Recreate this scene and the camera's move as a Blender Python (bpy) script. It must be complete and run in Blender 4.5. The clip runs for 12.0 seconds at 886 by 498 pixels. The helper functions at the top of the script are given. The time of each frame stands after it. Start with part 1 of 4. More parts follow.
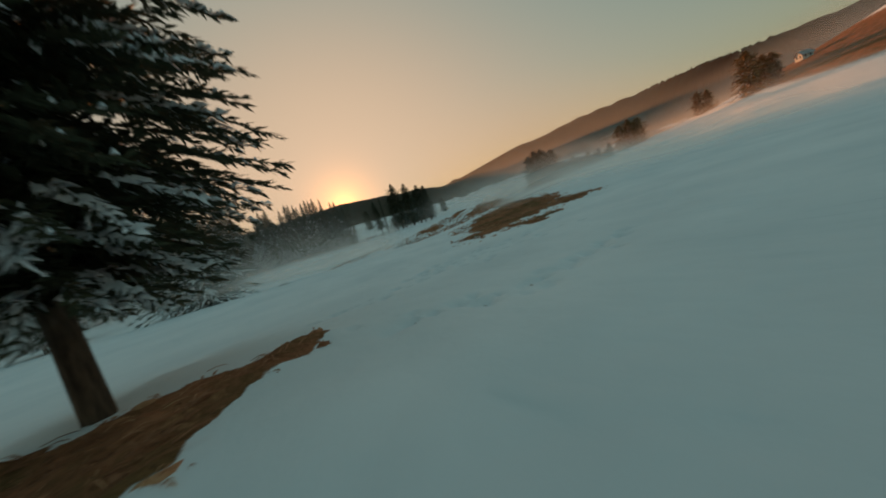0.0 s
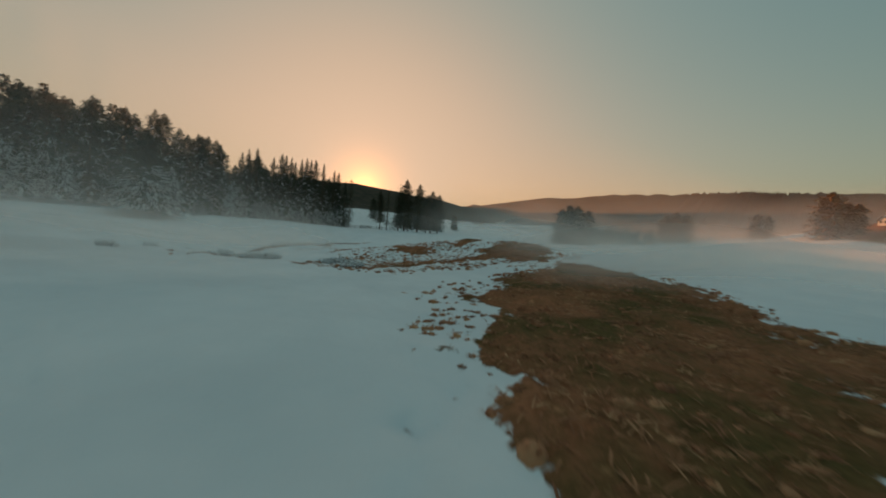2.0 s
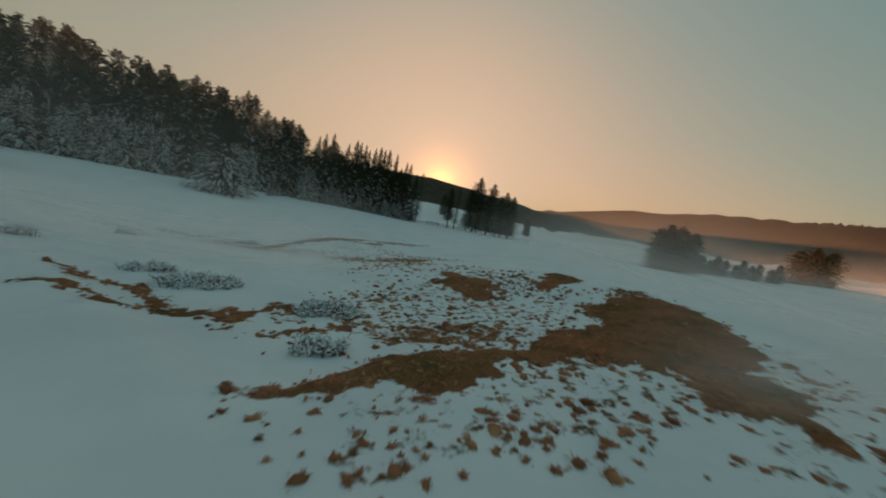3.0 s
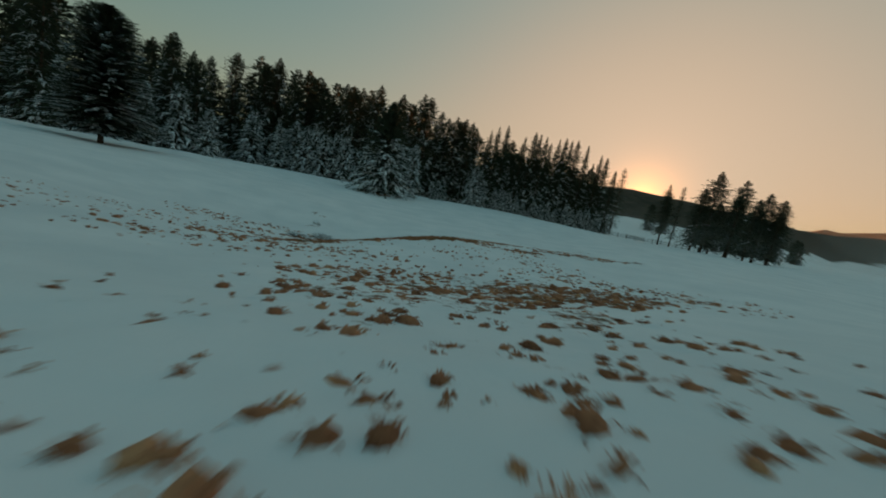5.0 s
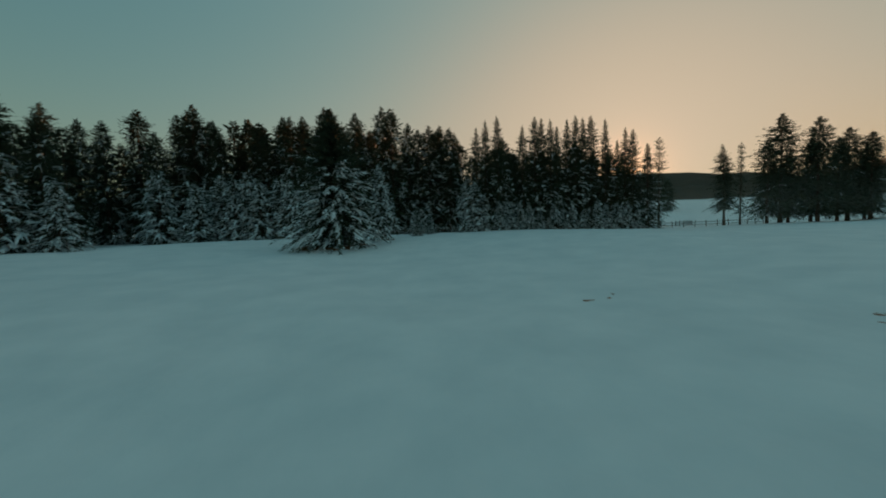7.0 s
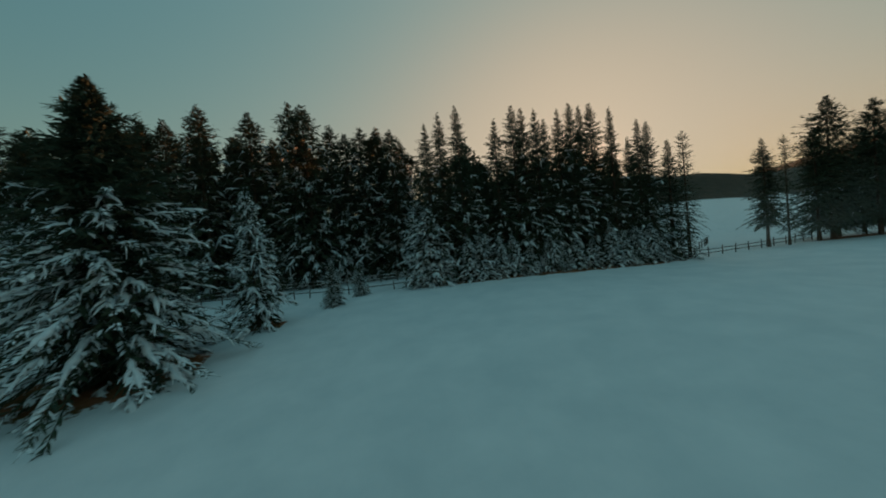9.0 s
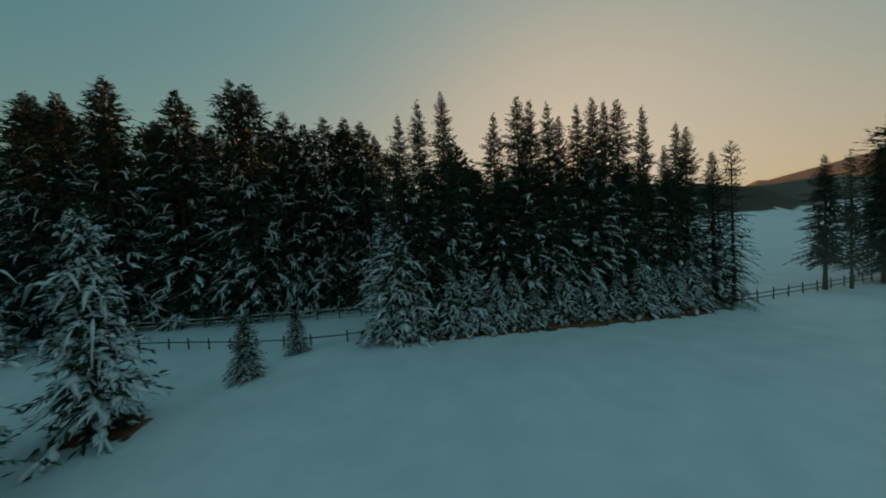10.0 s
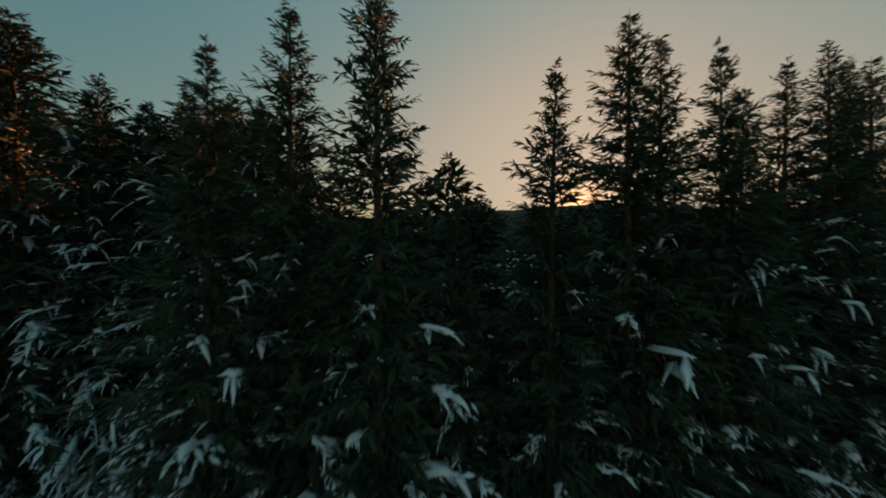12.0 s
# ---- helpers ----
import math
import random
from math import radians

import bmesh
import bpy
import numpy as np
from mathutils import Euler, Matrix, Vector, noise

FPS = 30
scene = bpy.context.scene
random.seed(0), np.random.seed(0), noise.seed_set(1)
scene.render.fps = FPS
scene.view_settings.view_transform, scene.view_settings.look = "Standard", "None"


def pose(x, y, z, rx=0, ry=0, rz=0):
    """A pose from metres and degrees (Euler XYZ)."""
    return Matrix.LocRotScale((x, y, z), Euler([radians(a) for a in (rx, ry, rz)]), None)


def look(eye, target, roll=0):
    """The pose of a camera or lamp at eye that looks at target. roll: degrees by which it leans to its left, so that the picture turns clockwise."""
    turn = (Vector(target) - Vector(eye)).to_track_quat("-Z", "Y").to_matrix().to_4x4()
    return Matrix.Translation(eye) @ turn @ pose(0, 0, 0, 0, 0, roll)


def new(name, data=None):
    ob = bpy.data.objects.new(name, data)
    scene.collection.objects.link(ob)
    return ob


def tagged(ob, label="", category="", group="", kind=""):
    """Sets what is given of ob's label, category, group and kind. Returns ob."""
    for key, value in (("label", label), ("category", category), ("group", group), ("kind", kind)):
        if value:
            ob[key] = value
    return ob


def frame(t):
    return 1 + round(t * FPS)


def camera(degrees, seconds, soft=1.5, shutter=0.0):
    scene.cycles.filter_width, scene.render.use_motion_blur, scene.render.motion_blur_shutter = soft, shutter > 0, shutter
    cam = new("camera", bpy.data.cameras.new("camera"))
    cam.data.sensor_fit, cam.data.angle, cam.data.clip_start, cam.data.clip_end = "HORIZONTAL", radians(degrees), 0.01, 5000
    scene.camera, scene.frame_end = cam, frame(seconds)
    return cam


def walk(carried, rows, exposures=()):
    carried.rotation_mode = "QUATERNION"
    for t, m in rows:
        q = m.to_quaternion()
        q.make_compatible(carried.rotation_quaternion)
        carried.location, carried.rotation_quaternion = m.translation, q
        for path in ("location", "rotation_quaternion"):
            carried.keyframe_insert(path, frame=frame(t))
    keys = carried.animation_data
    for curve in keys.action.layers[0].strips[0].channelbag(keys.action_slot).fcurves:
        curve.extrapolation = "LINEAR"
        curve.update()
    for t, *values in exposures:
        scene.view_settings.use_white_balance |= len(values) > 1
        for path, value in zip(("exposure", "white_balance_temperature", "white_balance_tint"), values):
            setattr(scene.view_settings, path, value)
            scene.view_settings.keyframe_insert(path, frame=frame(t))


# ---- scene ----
cam = camera(104.39, 12.0, soft=1.85, shutter=0.2)
PATH = [
    (0.0, pose(-30.429, -40.834, 0.987, 84.257, 17.121, -48.076)),
    (0.5, pose(-28.259, -38.194, 0.576, 85.572, 11.907, -50.266)),
    (1.0, pose(-24.819, -35.434, 0.435, 86.609, 5.799, -51.468)),
    (1.5, pose(-21.128, -32.794, 0.670, 87.358, -0.338, -50.263)),
    (2.0, pose(-17.680, -30.208, 1.097, 87.205, -5.068, -46.679)),
    (2.5, pose(-14.476, -27.141, 1.749, 86.477, -8.634, -41.350)),
    (3.0, pose(-11.549, -23.591, 2.265, 85.266, -11.343, -34.989)),
    (3.5, pose(-7.699, -19.965, 2.234, 83.848, -12.513, -27.102)),
    (5.5, pose(0.000, 0.000, -0.566, 82.393, -9.456, -0.452)),
    (6.0, pose(0.452, 5.546, -0.108, 83.489, -6.176, -0.405)),
    (6.5, pose(0.706, 11.578, 0.133, 84.906, -1.886, -2.652)),
    (7.0, pose(0.938, 17.823, 0.739, 86.720, 1.679, -5.904)),
    (9.0, pose(6.758, 39.936, 5.145, 88.494, 5.223, -11.526)),
    (9.5, pose(8.616, 45.032, 6.864, 87.650, 3.787, -12.251)),
    (10.0, pose(10.446, 50.172, 8.266, 87.989, 2.898, -12.919)),
    (10.5, pose(12.386, 55.237, 9.724, 88.262, 1.578, -13.061)),
    (11.0, pose(14.218, 60.409, 10.906, 89.024, 0.134, -12.831)),
    (11.5, pose(15.870, 65.632, 12.351, 89.408, -0.208, -12.531)),
    (12.0, pose(17.330, 70.763, 14.100, 89.376, -0.028, -12.044)),
]
# the film's camera brightens towards the sun and turns bluer away from it
walk(cam, PATH, exposures=[(0.0, 0.1, 6850, 13), (1.5, 0.14, 6980, 18), (3.5, 0.05, 6820, 16), (5.5, 0.05, 6450, 9), (7.0, 0.03, 6150, 4), (9.0, 0.0, 6000, 2), (10.5, -0.05, 5780, 2), (12.0, -0.06, 6050, 7)])

# ---------------------------------------------------------------- sky and sun
SUN_AZ, SUN_EL = -33.3, 6.0          # degrees: azimuth to the left of +y, elevation
a, e = radians(SUN_AZ), radians(SUN_EL)
SUN_DIR = Vector((-math.sin(a) * math.cos(e), math.cos(a) * math.cos(e), math.sin(e)))

world = bpy.data.worlds.new("winter_sky")
scene.world = world
world.use_nodes = True
wn, wl = world.node_tree.nodes, world.node_tree.links
wn.clear()
w_out = wn.new("ShaderNodeOutputWorld")
w_bg = wn.new("ShaderNodeBackground")
w_sky = wn.new("ShaderNodeTexSky")
w_sky.sky_type = "NISHITA"
w_sky.sun_disc = False
w_sky.sun_elevation = e
w_sky.sun_rotation = -a
w_sky.altitude = 800
w_sky.air_density, w_sky.dust_density, w_sky.ozone_density = 1.5, 5.0, 1.0
# the sky's colours as the film's camera rolls them off, channel by channel
w_sep, w_com = wn.new("ShaderNodeSeparateColor"), wn.new("ShaderNodeCombineColor")
wl.new(w_sky.outputs[0], w_sep.inputs[0])


def w_math(op, x, y):
    n = wn.new("ShaderNodeMath")
    n.operation = op
    for k, v in enumerate((x, y)):
        if isinstance(v, (int, float)):
            n.inputs[k].default_value = v
        else:
            wl.new(v, n.inputs[k])
    return n.outputs[0]


w_dot = wn.new("ShaderNodeVectorMath")
w_dot.operation = "DOT_PRODUCT"
w_co = wn.new("ShaderNodeTexCoord")
wl.new(w_co.outputs["Generated"], w_dot.inputs[0])
w_dot.inputs[1].default_value = SUN_DIR
w_ang = w_math("ARCCOSINE", w_math("MINIMUM", w_dot.outputs["Value"], 0.99999), 0)
w_wide = w_math("EXPONENT", w_math("MULTIPLY", w_ang, -9.0), 0)      # haze round the sun
w_core = w_math("EXPONENT", w_math("MULTIPLY", w_ang, -28.0), 0)     # its glow
w_z = wn.new("ShaderNodeSeparateXYZ")
wl.new(w_co.outputs["Generated"], w_z.inputs[0])
w_over = w_math("POWER", w_math("MAXIMUM", w_z.outputs[2], 0.0), 3.0)  # extra brightness added to the unseen sky overhead, to lift the ambient light
for k, (power, knee, top, wide, core, over) in enumerate(((1.5, 5.0, 6.4, 2.0, 24.0, 0.9), (1.35, 2.2, 5.0, 0.8, 8.5, 1.36), (1.3, 1.4, 3.9, 0.1, 1.6, 1.1))):
    x = w_math("POWER", w_sep.outputs[k], power)
    y = w_math("MULTIPLY", w_math("DIVIDE", x, w_math("ADD", x, knee)), top)
    y = w_math("ADD", y, w_math("ADD", w_math("MULTIPLY", w_wide, wide), w_math("MULTIPLY", w_core, core)))
    y = w_math("ADD", y, w_math("MULTIPLY", w_over, over))
    wl.new(y, w_com.inputs[k])
w_bg.inputs["Strength"].default_value = 0.1
wl.new(w_com.outputs[0], w_bg.inputs[0])
wl.new(w_bg.outputs[0], w_out.inputs[0])

sun_data = bpy.data.lights.new("sun", "SUN")
sun_data.energy, sun_data.angle, sun_data.color = 6.5, radians(0.7), (1.0, 0.36, 0.11)
sun = new("sun", sun_data)
sun.matrix_world = look(SUN_DIR * 500, (0, 0, 0))


# ---------------------------------------------------------------- materials
def mat(name, base, rough=0.8, spec=0.3):
    m = bpy.data.materials.new(name)
    m.use_nodes = True
    b = m.node_tree.nodes["Principled BSDF"]
    b.inputs["Base Color"].default_value = (*base, 1)
    b.inputs["Roughness"].default_value = rough
    b.inputs["Specular IOR Level"].default_value = spec
    return m, m.node_tree.nodes, m.node_tree.links, b


def n_noise(nodes, links, vec, scale, detail=4, rough=0.55):
    n = nodes.new("ShaderNodeTexNoise")
    n.inputs["Scale"].default_value, n.inputs["Detail"].default_value, n.inputs["Roughness"].default_value = scale, detail, rough
    if vec is not None:
        links.new(vec, n.inputs["Vector"])
    return n.outputs["Fac"]


def n_ramp(nodes, links, fac, stops):
    r = nodes.new("ShaderNodeValToRGB")
    while len(r.color_ramp.elements) < len(stops):
        r.color_ramp.elements.new(0.5)
    for el, (p, c) in zip(r.color_ramp.elements, stops):
        el.position, el.color = p, (*c, 1)
    links.new(fac, r.inputs[0])
    return r.outputs[0]


def n_math(nodes, links, op, x, y, clamp=False):
    n = nodes.new("ShaderNodeMath")
    n.operation, n.use_clamp = op, clamp
    for k, v in enumerate((x, y)):
        if isinstance(v, (int, float)):
            n.inputs[k].default_value = v
        else:
            links.new(v, n.inputs[k])
    return n.outputs[0]


def n_mix(nodes, links, fac, x, y):
    n = nodes.new("ShaderNodeMix")
    n.data_type = "RGBA"
    for k, v in ((0, fac), (6, x), (7, y)):
        if isinstance(v, (int, float)):
            n.inputs[k].default_value = v
        elif isinstance(v, tuple):
            n.inputs[k].default_value = (*v, 1)
        else:
            links.new(v, n.inputs[k])
    return n.outputs[2]


def n_bump(nodes, links, height, strength, distance, bsdf):
    n = nodes.new("ShaderNodeBump")
    n.inputs["Strength"].default_value, n.inputs["Distance"].default_value = strength, distance
    links.new(height, n.inputs["Height"])
    links.new(n.outputs[0], bsdf.inputs["Normal"])
    return n


def ground_material():
    """Snow over dry grass: the mesh's own 'grass' and 'wood' densities decide where each lies, broken up by noise."""
    m, nd, lk, b = mat("snowy_meadow", (0.8, 0.83, 0.86), 0.9, 0.06)
    co = nd.new("ShaderNodeTexCoord").outputs["Object"]
    at = nd.new("ShaderNodeAttribute")
    at.attribute_name = "grass"
    wd = nd.new("ShaderNodeAttribute")
    wd.attribute_name = "wood"
    stretch = nd.new("ShaderNodeMapping")
    stretch.inputs["Scale"].default_value = (1.0, 1.35, 1.0)
    lk.new(co, stretch.inputs[0])
    tuft = n_noise(nd, lk, stretch.outputs[0], 3.0, 3, 0.55)
    fine = n_noise(nd, lk, co, 9.0, 3, 0.6)
    mix = n_math(nd, lk, "ADD", n_math(nd, lk, "MULTIPLY", tuft, 0.8), n_math(nd, lk, "MULTIPLY", fine, 0.2))
    val = n_math(nd, lk, "ADD", at.outputs["Fac"], mix)
    mask = nd.new("ShaderNodeMapRange")
    mask.interpolation_type = "SMOOTHSTEP"
    mask.inputs[1].default_value, mask.inputs[2].default_value = 1.08, 1.2
    lk.new(val, mask.inputs[0])
    straw = n_ramp(nd, lk, n_noise(nd, lk, co, 4.2, 7, 0.72), [(0.3, (0.12, 0.052, 0.03)), (0.45, (0.34, 0.142, 0.076)), (0.55, (0.22, 0.1, 0.05)), (0.72, (0.52, 0.245, 0.13))])
    worn = n_ramp(nd, lk, n_noise(nd, lk, co, 0.55, 4, 0.6), [(0.36, (0.46, 0.68, 0.5)), (0.5, (0.9, 0.9, 0.85)), (0.66, (1.3, 1.2, 1.15))])
    tone = nd.new("ShaderNodeMix")
    tone.data_type, tone.blend_type = "RGBA", "MULTIPLY"
    tone.inputs[0].default_value = 1.0
    lk.new(straw, tone.inputs[6])
    lk.new(worn, tone.inputs[7])
    straw = tone.outputs[2]
    white = n_ramp(nd, lk, n_noise(nd, lk, co, 0.35, 4), [(0.3, (0.72, 0.76, 0.79)), (0.7, (0.84, 0.86, 0.88))])
    cover = n_mix(nd, lk, mask.outputs[0], white, straw)
    far = n_math(nd, lk, "ADD", wd.outputs["Fac"], n_math(nd, lk, "MULTIPLY", n_noise(nd, lk, co, 0.012, 6, 0.6), 0.9))
    fm = nd.new("ShaderNodeMapRange")
    fm.inputs[1].default_value, fm.inputs[2].default_value = 0.88, 0.98
    lk.new(far, fm.inputs[0])
    trees = n_ramp(nd, lk, n_noise(nd, lk, co, 0.15, 3), [(0.35, (0.028, 0.034, 0.026)), (0.7, (0.07, 0.06, 0.045))])
    lk.new(n_mix(nd, lk, fm.outputs[0], cover, trees), b.inputs["Base Color"])
    relief = n_math(nd, lk, "ADD", n_math(nd, lk, "MULTIPLY", n_noise(nd, lk, co, 0.9, 5, 0.5), 1.0), n_math(nd, lk, "MULTIPLY", n_math(nd, lk, "MULTIPLY", mask.outputs[0], n_noise(nd, lk, co, 7.0, 5, 0.65)), 1.3))
    n_bump(nd, lk, relief, 0.35, 0.16, b)
    return m


def snow_material():
    m, nd, lk, b = mat("branch_snow", (0.82, 0.85, 0.88), 0.65, 0.25)
    co = nd.new("ShaderNodeTexCoord").outputs["Object"]
    lk.new(n_ramp(nd, lk, n_noise(nd, lk, co, 3.0, 3), [(0.3, (0.7, 0.74, 0.78)), (0.7, (0.86, 0.88, 0.9))]), b.inputs["Base Color"])
    n_bump(nd, lk, n_noise(nd, lk, co, 14.0, 3), 0.4, 0.03, b)
    return m


def needle_material():
    m, nd, lk, b = mat("spruce_needles", (0.03, 0.05, 0.028), 0.75, 0.2)
    geo = nd.new("ShaderNodeNewGeometry")
    inf = nd.new("ShaderNodeObjectInfo")
    co = nd.new("ShaderNodeTexCoord").outputs["Object"]
    tw = n_ramp(nd, lk, geo.outputs["Random Per Island"], [(0.0, (0.028, 0.04, 0.024)), (0.5, (0.046, 0.062, 0.035)), (0.85, (0.072, 0.082, 0.045)), (1.0, (0.11, 0.085, 0.048))])
    tree = n_ramp(nd, lk, inf.outputs["Random"], [(0.0, (0.046, 0.056, 0.032)), (0.5, (0.037, 0.056, 0.036)), (1.0, (0.068, 0.06, 0.036))])
    lk.new(n_mix(nd, lk, 0.4, tw, tree), b.inputs["Base Color"])
    return m


def russet_material():
    m, nd, lk, b = mat("russet_leaves", (0.26, 0.15, 0.07), 0.8, 0.15)
    geo = nd.new("ShaderNodeNewGeometry")
    lk.new(n_ramp(nd, lk, geo.outputs["Random Per Island"], [(0.0, (0.15, 0.095, 0.05)), (0.5, (0.27, 0.165, 0.08)), (1.0, (0.36, 0.23, 0.11))]), b.inputs["Base Color"])
    return m


def bark_material():
    m, nd, lk, b = mat("spruce_bark", (0.1, 0.07, 0.05), 0.9, 0.15)
    co = nd.new("ShaderNodeTexCoord").outputs["Object"]
    st = nd.new("ShaderNodeMapping")
    st.inputs["Scale"].default_value = (6, 6, 1.2)
    lk.new(co, st.inputs[0])
    f = n_noise(nd, lk, st.outputs[0], 3.0, 5)
    lk.new(n_ramp(nd, lk, f, [(0.3, (0.04, 0.026, 0.02)), (0.6, (0.12, 0.08, 0.055)), (0.8, (0.19, 0.14, 0.11))]), b.inputs["Base Color"])
    n_bump(nd, lk, f, 0.8, 0.03, b)
    return m


def grass_material():
    m, nd, lk, b = mat("dry_grass", (0.16, 0.1, 0.045), 0.85, 0.15)
    geo = nd.new("ShaderNodeNewGeometry")
    co = nd.new("ShaderNodeTexCoord").outputs["Object"]
    tone = n_math(nd, lk, "ADD", n_math(nd, lk, "MULTIPLY", geo.outputs["Random Per Island"], 0.28), n_math(nd, lk, "SUBTRACT", n_math(nd, lk, "MULTIPLY", n_noise(nd, lk, co, 1.6, 7, 0.66), 1.9), 0.6))
    lk.new(n_ramp(nd, lk, tone, [(0.1, (0.16, 0.066, 0.036)), (0.4, (0.36, 0.148, 0.078)), (0.62, (0.5, 0.225, 0.118)), (0.8, (0.62, 0.33, 0.175)), (1.0, (0.36, 0.23, 0.1))]), b.inputs["Base Color"])
    n_bump(nd, lk, n_noise(nd, lk, co, 45.0, 3, 0.6), 0.7, 0.03, b)
    return m


def wood_material():
    m, nd, lk, b = mat("weathered_wood", (0.12, 0.1, 0.085), 0.85, 0.2)
    co = nd.new("ShaderNodeTexCoord").outputs["Object"]
    st = nd.new("ShaderNodeMapping")
    st.inputs["Scale"].default_value = (1, 9, 9)
    lk.new(co, st.inputs[0])
    f = n_noise(nd, lk, st.outputs[0], 2.5, 5)
    lk.new(n_ramp(nd, lk, f, [(0.3, (0.055, 0.045, 0.038)), (0.7, (0.17, 0.14, 0.115))]), b.inputs["Base Color"])
    n_bump(nd, lk, f, 0.5, 0.01, b)
    return m


def weed_material():
    m, nd, lk, b = mat("frosted_weed", (0.16, 0.15, 0.14), 0.9, 0.15)
    geo = nd.new("ShaderNodeNewGeometry")
    lk.new(n_ramp(nd, lk, geo.outputs["Random Per Island"], [(0.0, (0.07, 0.06, 0.055)), (0.5, (0.16, 0.15, 0.15)), (0.85, (0.26, 0.21, 0.17)), (1.0, (0.5, 0.52, 0.55))]), b.inputs["Base Color"])
    return m


GROUND, SNOW, NEEDLE, BARK, GRASS, WOOD, WEED, RUSSET = ground_material(), snow_material(), needle_material(), bark_material(), grass_material(), wood_material(), weed_material(), russet_material()


# ---------------------------------------------------------------- the lie of the land
KNOLLS = [(-25, -38, 10, -0.05), (-12, -28, 9, -0.37), (2, -23, 7, 0.74), (-3, -13, 7, -0.18), (-13, -10, 6, -0.81), (8, -10, 9, 1.08),
          (0, 6, 9, -1.71), (-12, 16, 10, -1.72), (8, 18, 9, 0.07), (-30, 20, 18, -0.97), (30, -5, 16, -0.94), (-30, -10, 14, 0.22)]
HOLLOWS = [(-30.2, -36.2, 2.2, 0.3), (205, -150, 65, 35), (2, 13, 4.5, 0.61), (9, 12, 5, -0.51), (-8, 21, 5, -0.68), (-2, 7, 4, 0.16),
           (-12, 16, 5, -0.28), (4, -14, 3.5, 0.36), (-1.5, -16, 3, -0.53), (-7, -15.5, 3, -0.28), (-12, -10, 3, 0.2), (6, 21, 4.5, -0.0),
           (3, 17, 3.5, -0.0)]
FIELDS = [(12, 32, 13, -0.84), (-4, 45, 16, -1.68), (-5, 65, 14, -0.3), (20, 72, 16, 0.75), (45, 75, 16, -0.25), (72, 80, 18, 0.3),
          (-30, 70, 20, 0.38), (-60, 65, 22, -0.94), (35, 35, 20, -0.83)]
SWELLS = KNOLLS + HOLLOWS + FIELDS
# round the horizon: azimuth, elevation of the crest, its distance, slope of the fields before it
CREST_AZ = [-180, -130, -102, -90, -74, -66, -60, -55, -51, -47, -40, -36, -33, -28, -15, 10, 60, 120, 180]
CREST_EL = [5.0, 6.5, 8.0, 8.3, 7.8, 7.1, 6.4, 5.2, 5.3, 5.9, 6.7, 7.0, 7.25, 7.2, 6.5, 5.0, 4.5, 4.5, 5.0]
CREST_R = [900, 1000, 1050, 1100, 1150, 1100, 1000, 800, 560, 470, 440, 440, 440, 440, 460, 500, 600, 800, 900]
FIELD_R = [80, 70, 60, 55, 50, 48, 60, 95, 110, 110, 110, 110, 110, 110, 110, 110, 110, 90, 80]
FIELD_EL = [1.5, 2.5, 2.6, 2.0, 2.0, 2.2, 2.0, 2.2, 3.6, 4.8, 5.5, 5.8, 5.8, 5.0, 4.0, 2.5, 2.0, 1.5, 1.5]


def bank_y(x):
    """The line of the terrace's edge across the hollow."""
    return 19.15 - 0.094 * np.maximum(0, 3 - x) ** 1.9 + 0.05 * np.clip(x - 3, 0, 8)


def land(x, y):
    """Height of the snow at places x, y (arrays)."""
    x, y = np.asarray(x, float), np.asarray(y, float)
    z = np.full(x.shape, -0.22)
    for sx, sy, r, h in SWELLS:
        z = z + h * np.exp(-((x - sx) ** 2 + (y - sy) ** 2) / (2 * r * r))
    z = z + 0.15 * np.sin(x * 0.33 + 1.3 * np.sin(y * 0.21)) * np.sin(y * 0.29 + np.sin(x * 0.17)) * np.clip((y - 24) / 8, 0, 1) * np.clip((74 - y) / 8, 0, 1)
    d = y - bank_y(x)
    reach = np.clip((x + 9) / 4, 0, 1) * np.clip((24 - x) / 8, 0, 1)
    z = z - 0.9 * reach / (1 + np.exp(-np.clip(d - 0.5, -20, 20) / 0.6)) * np.exp(-np.clip(d, 0, 60) / 9)
    # the lip of the gully below the first knolls
    d = (x + 13.4) * 0.914 + (y + 13) * 0.406
    u = (x + 13.4) * 0.406 - (y + 13) * 0.914
    z = z + 0.42 * np.exp(-np.clip(-d, 0, 40) / 2.5) / (1 + np.exp(np.clip(d, -10, 10) / 0.3)) * np.exp(-np.clip(np.abs(u) - 4.0, 0, 20) / 1.5)
    r = np.hypot(x - 10, y - 20)
    az = np.degrees(np.arctan2(-(x - 10), y - 20))
    crest = np.interp(az, CREST_AZ, CREST_EL)
    field = np.interp(az, CREST_AZ, FIELD_EL)
    top = np.interp(az, CREST_AZ, CREST_R)
    start = np.interp(az, CREST_AZ, FIELD_R)
    rise = np.tan(np.radians(field)) * np.clip(r - start, 0, 0.55 * top - start)
    f = np.clip((r - 0.5 * top) / (0.5 * top), 0, 1)
    f = f * f * (3 - 2 * f)
    ridge = np.tan(np.radians(crest)) * top
    z = z + rise * (1 - f) + ridge * f
    z = np.where(r > top, z - (r - top) * 0.08, z)
    return z


def land_at(x, y):
    return float(land(np.array([x]), np.array([y]))[0])


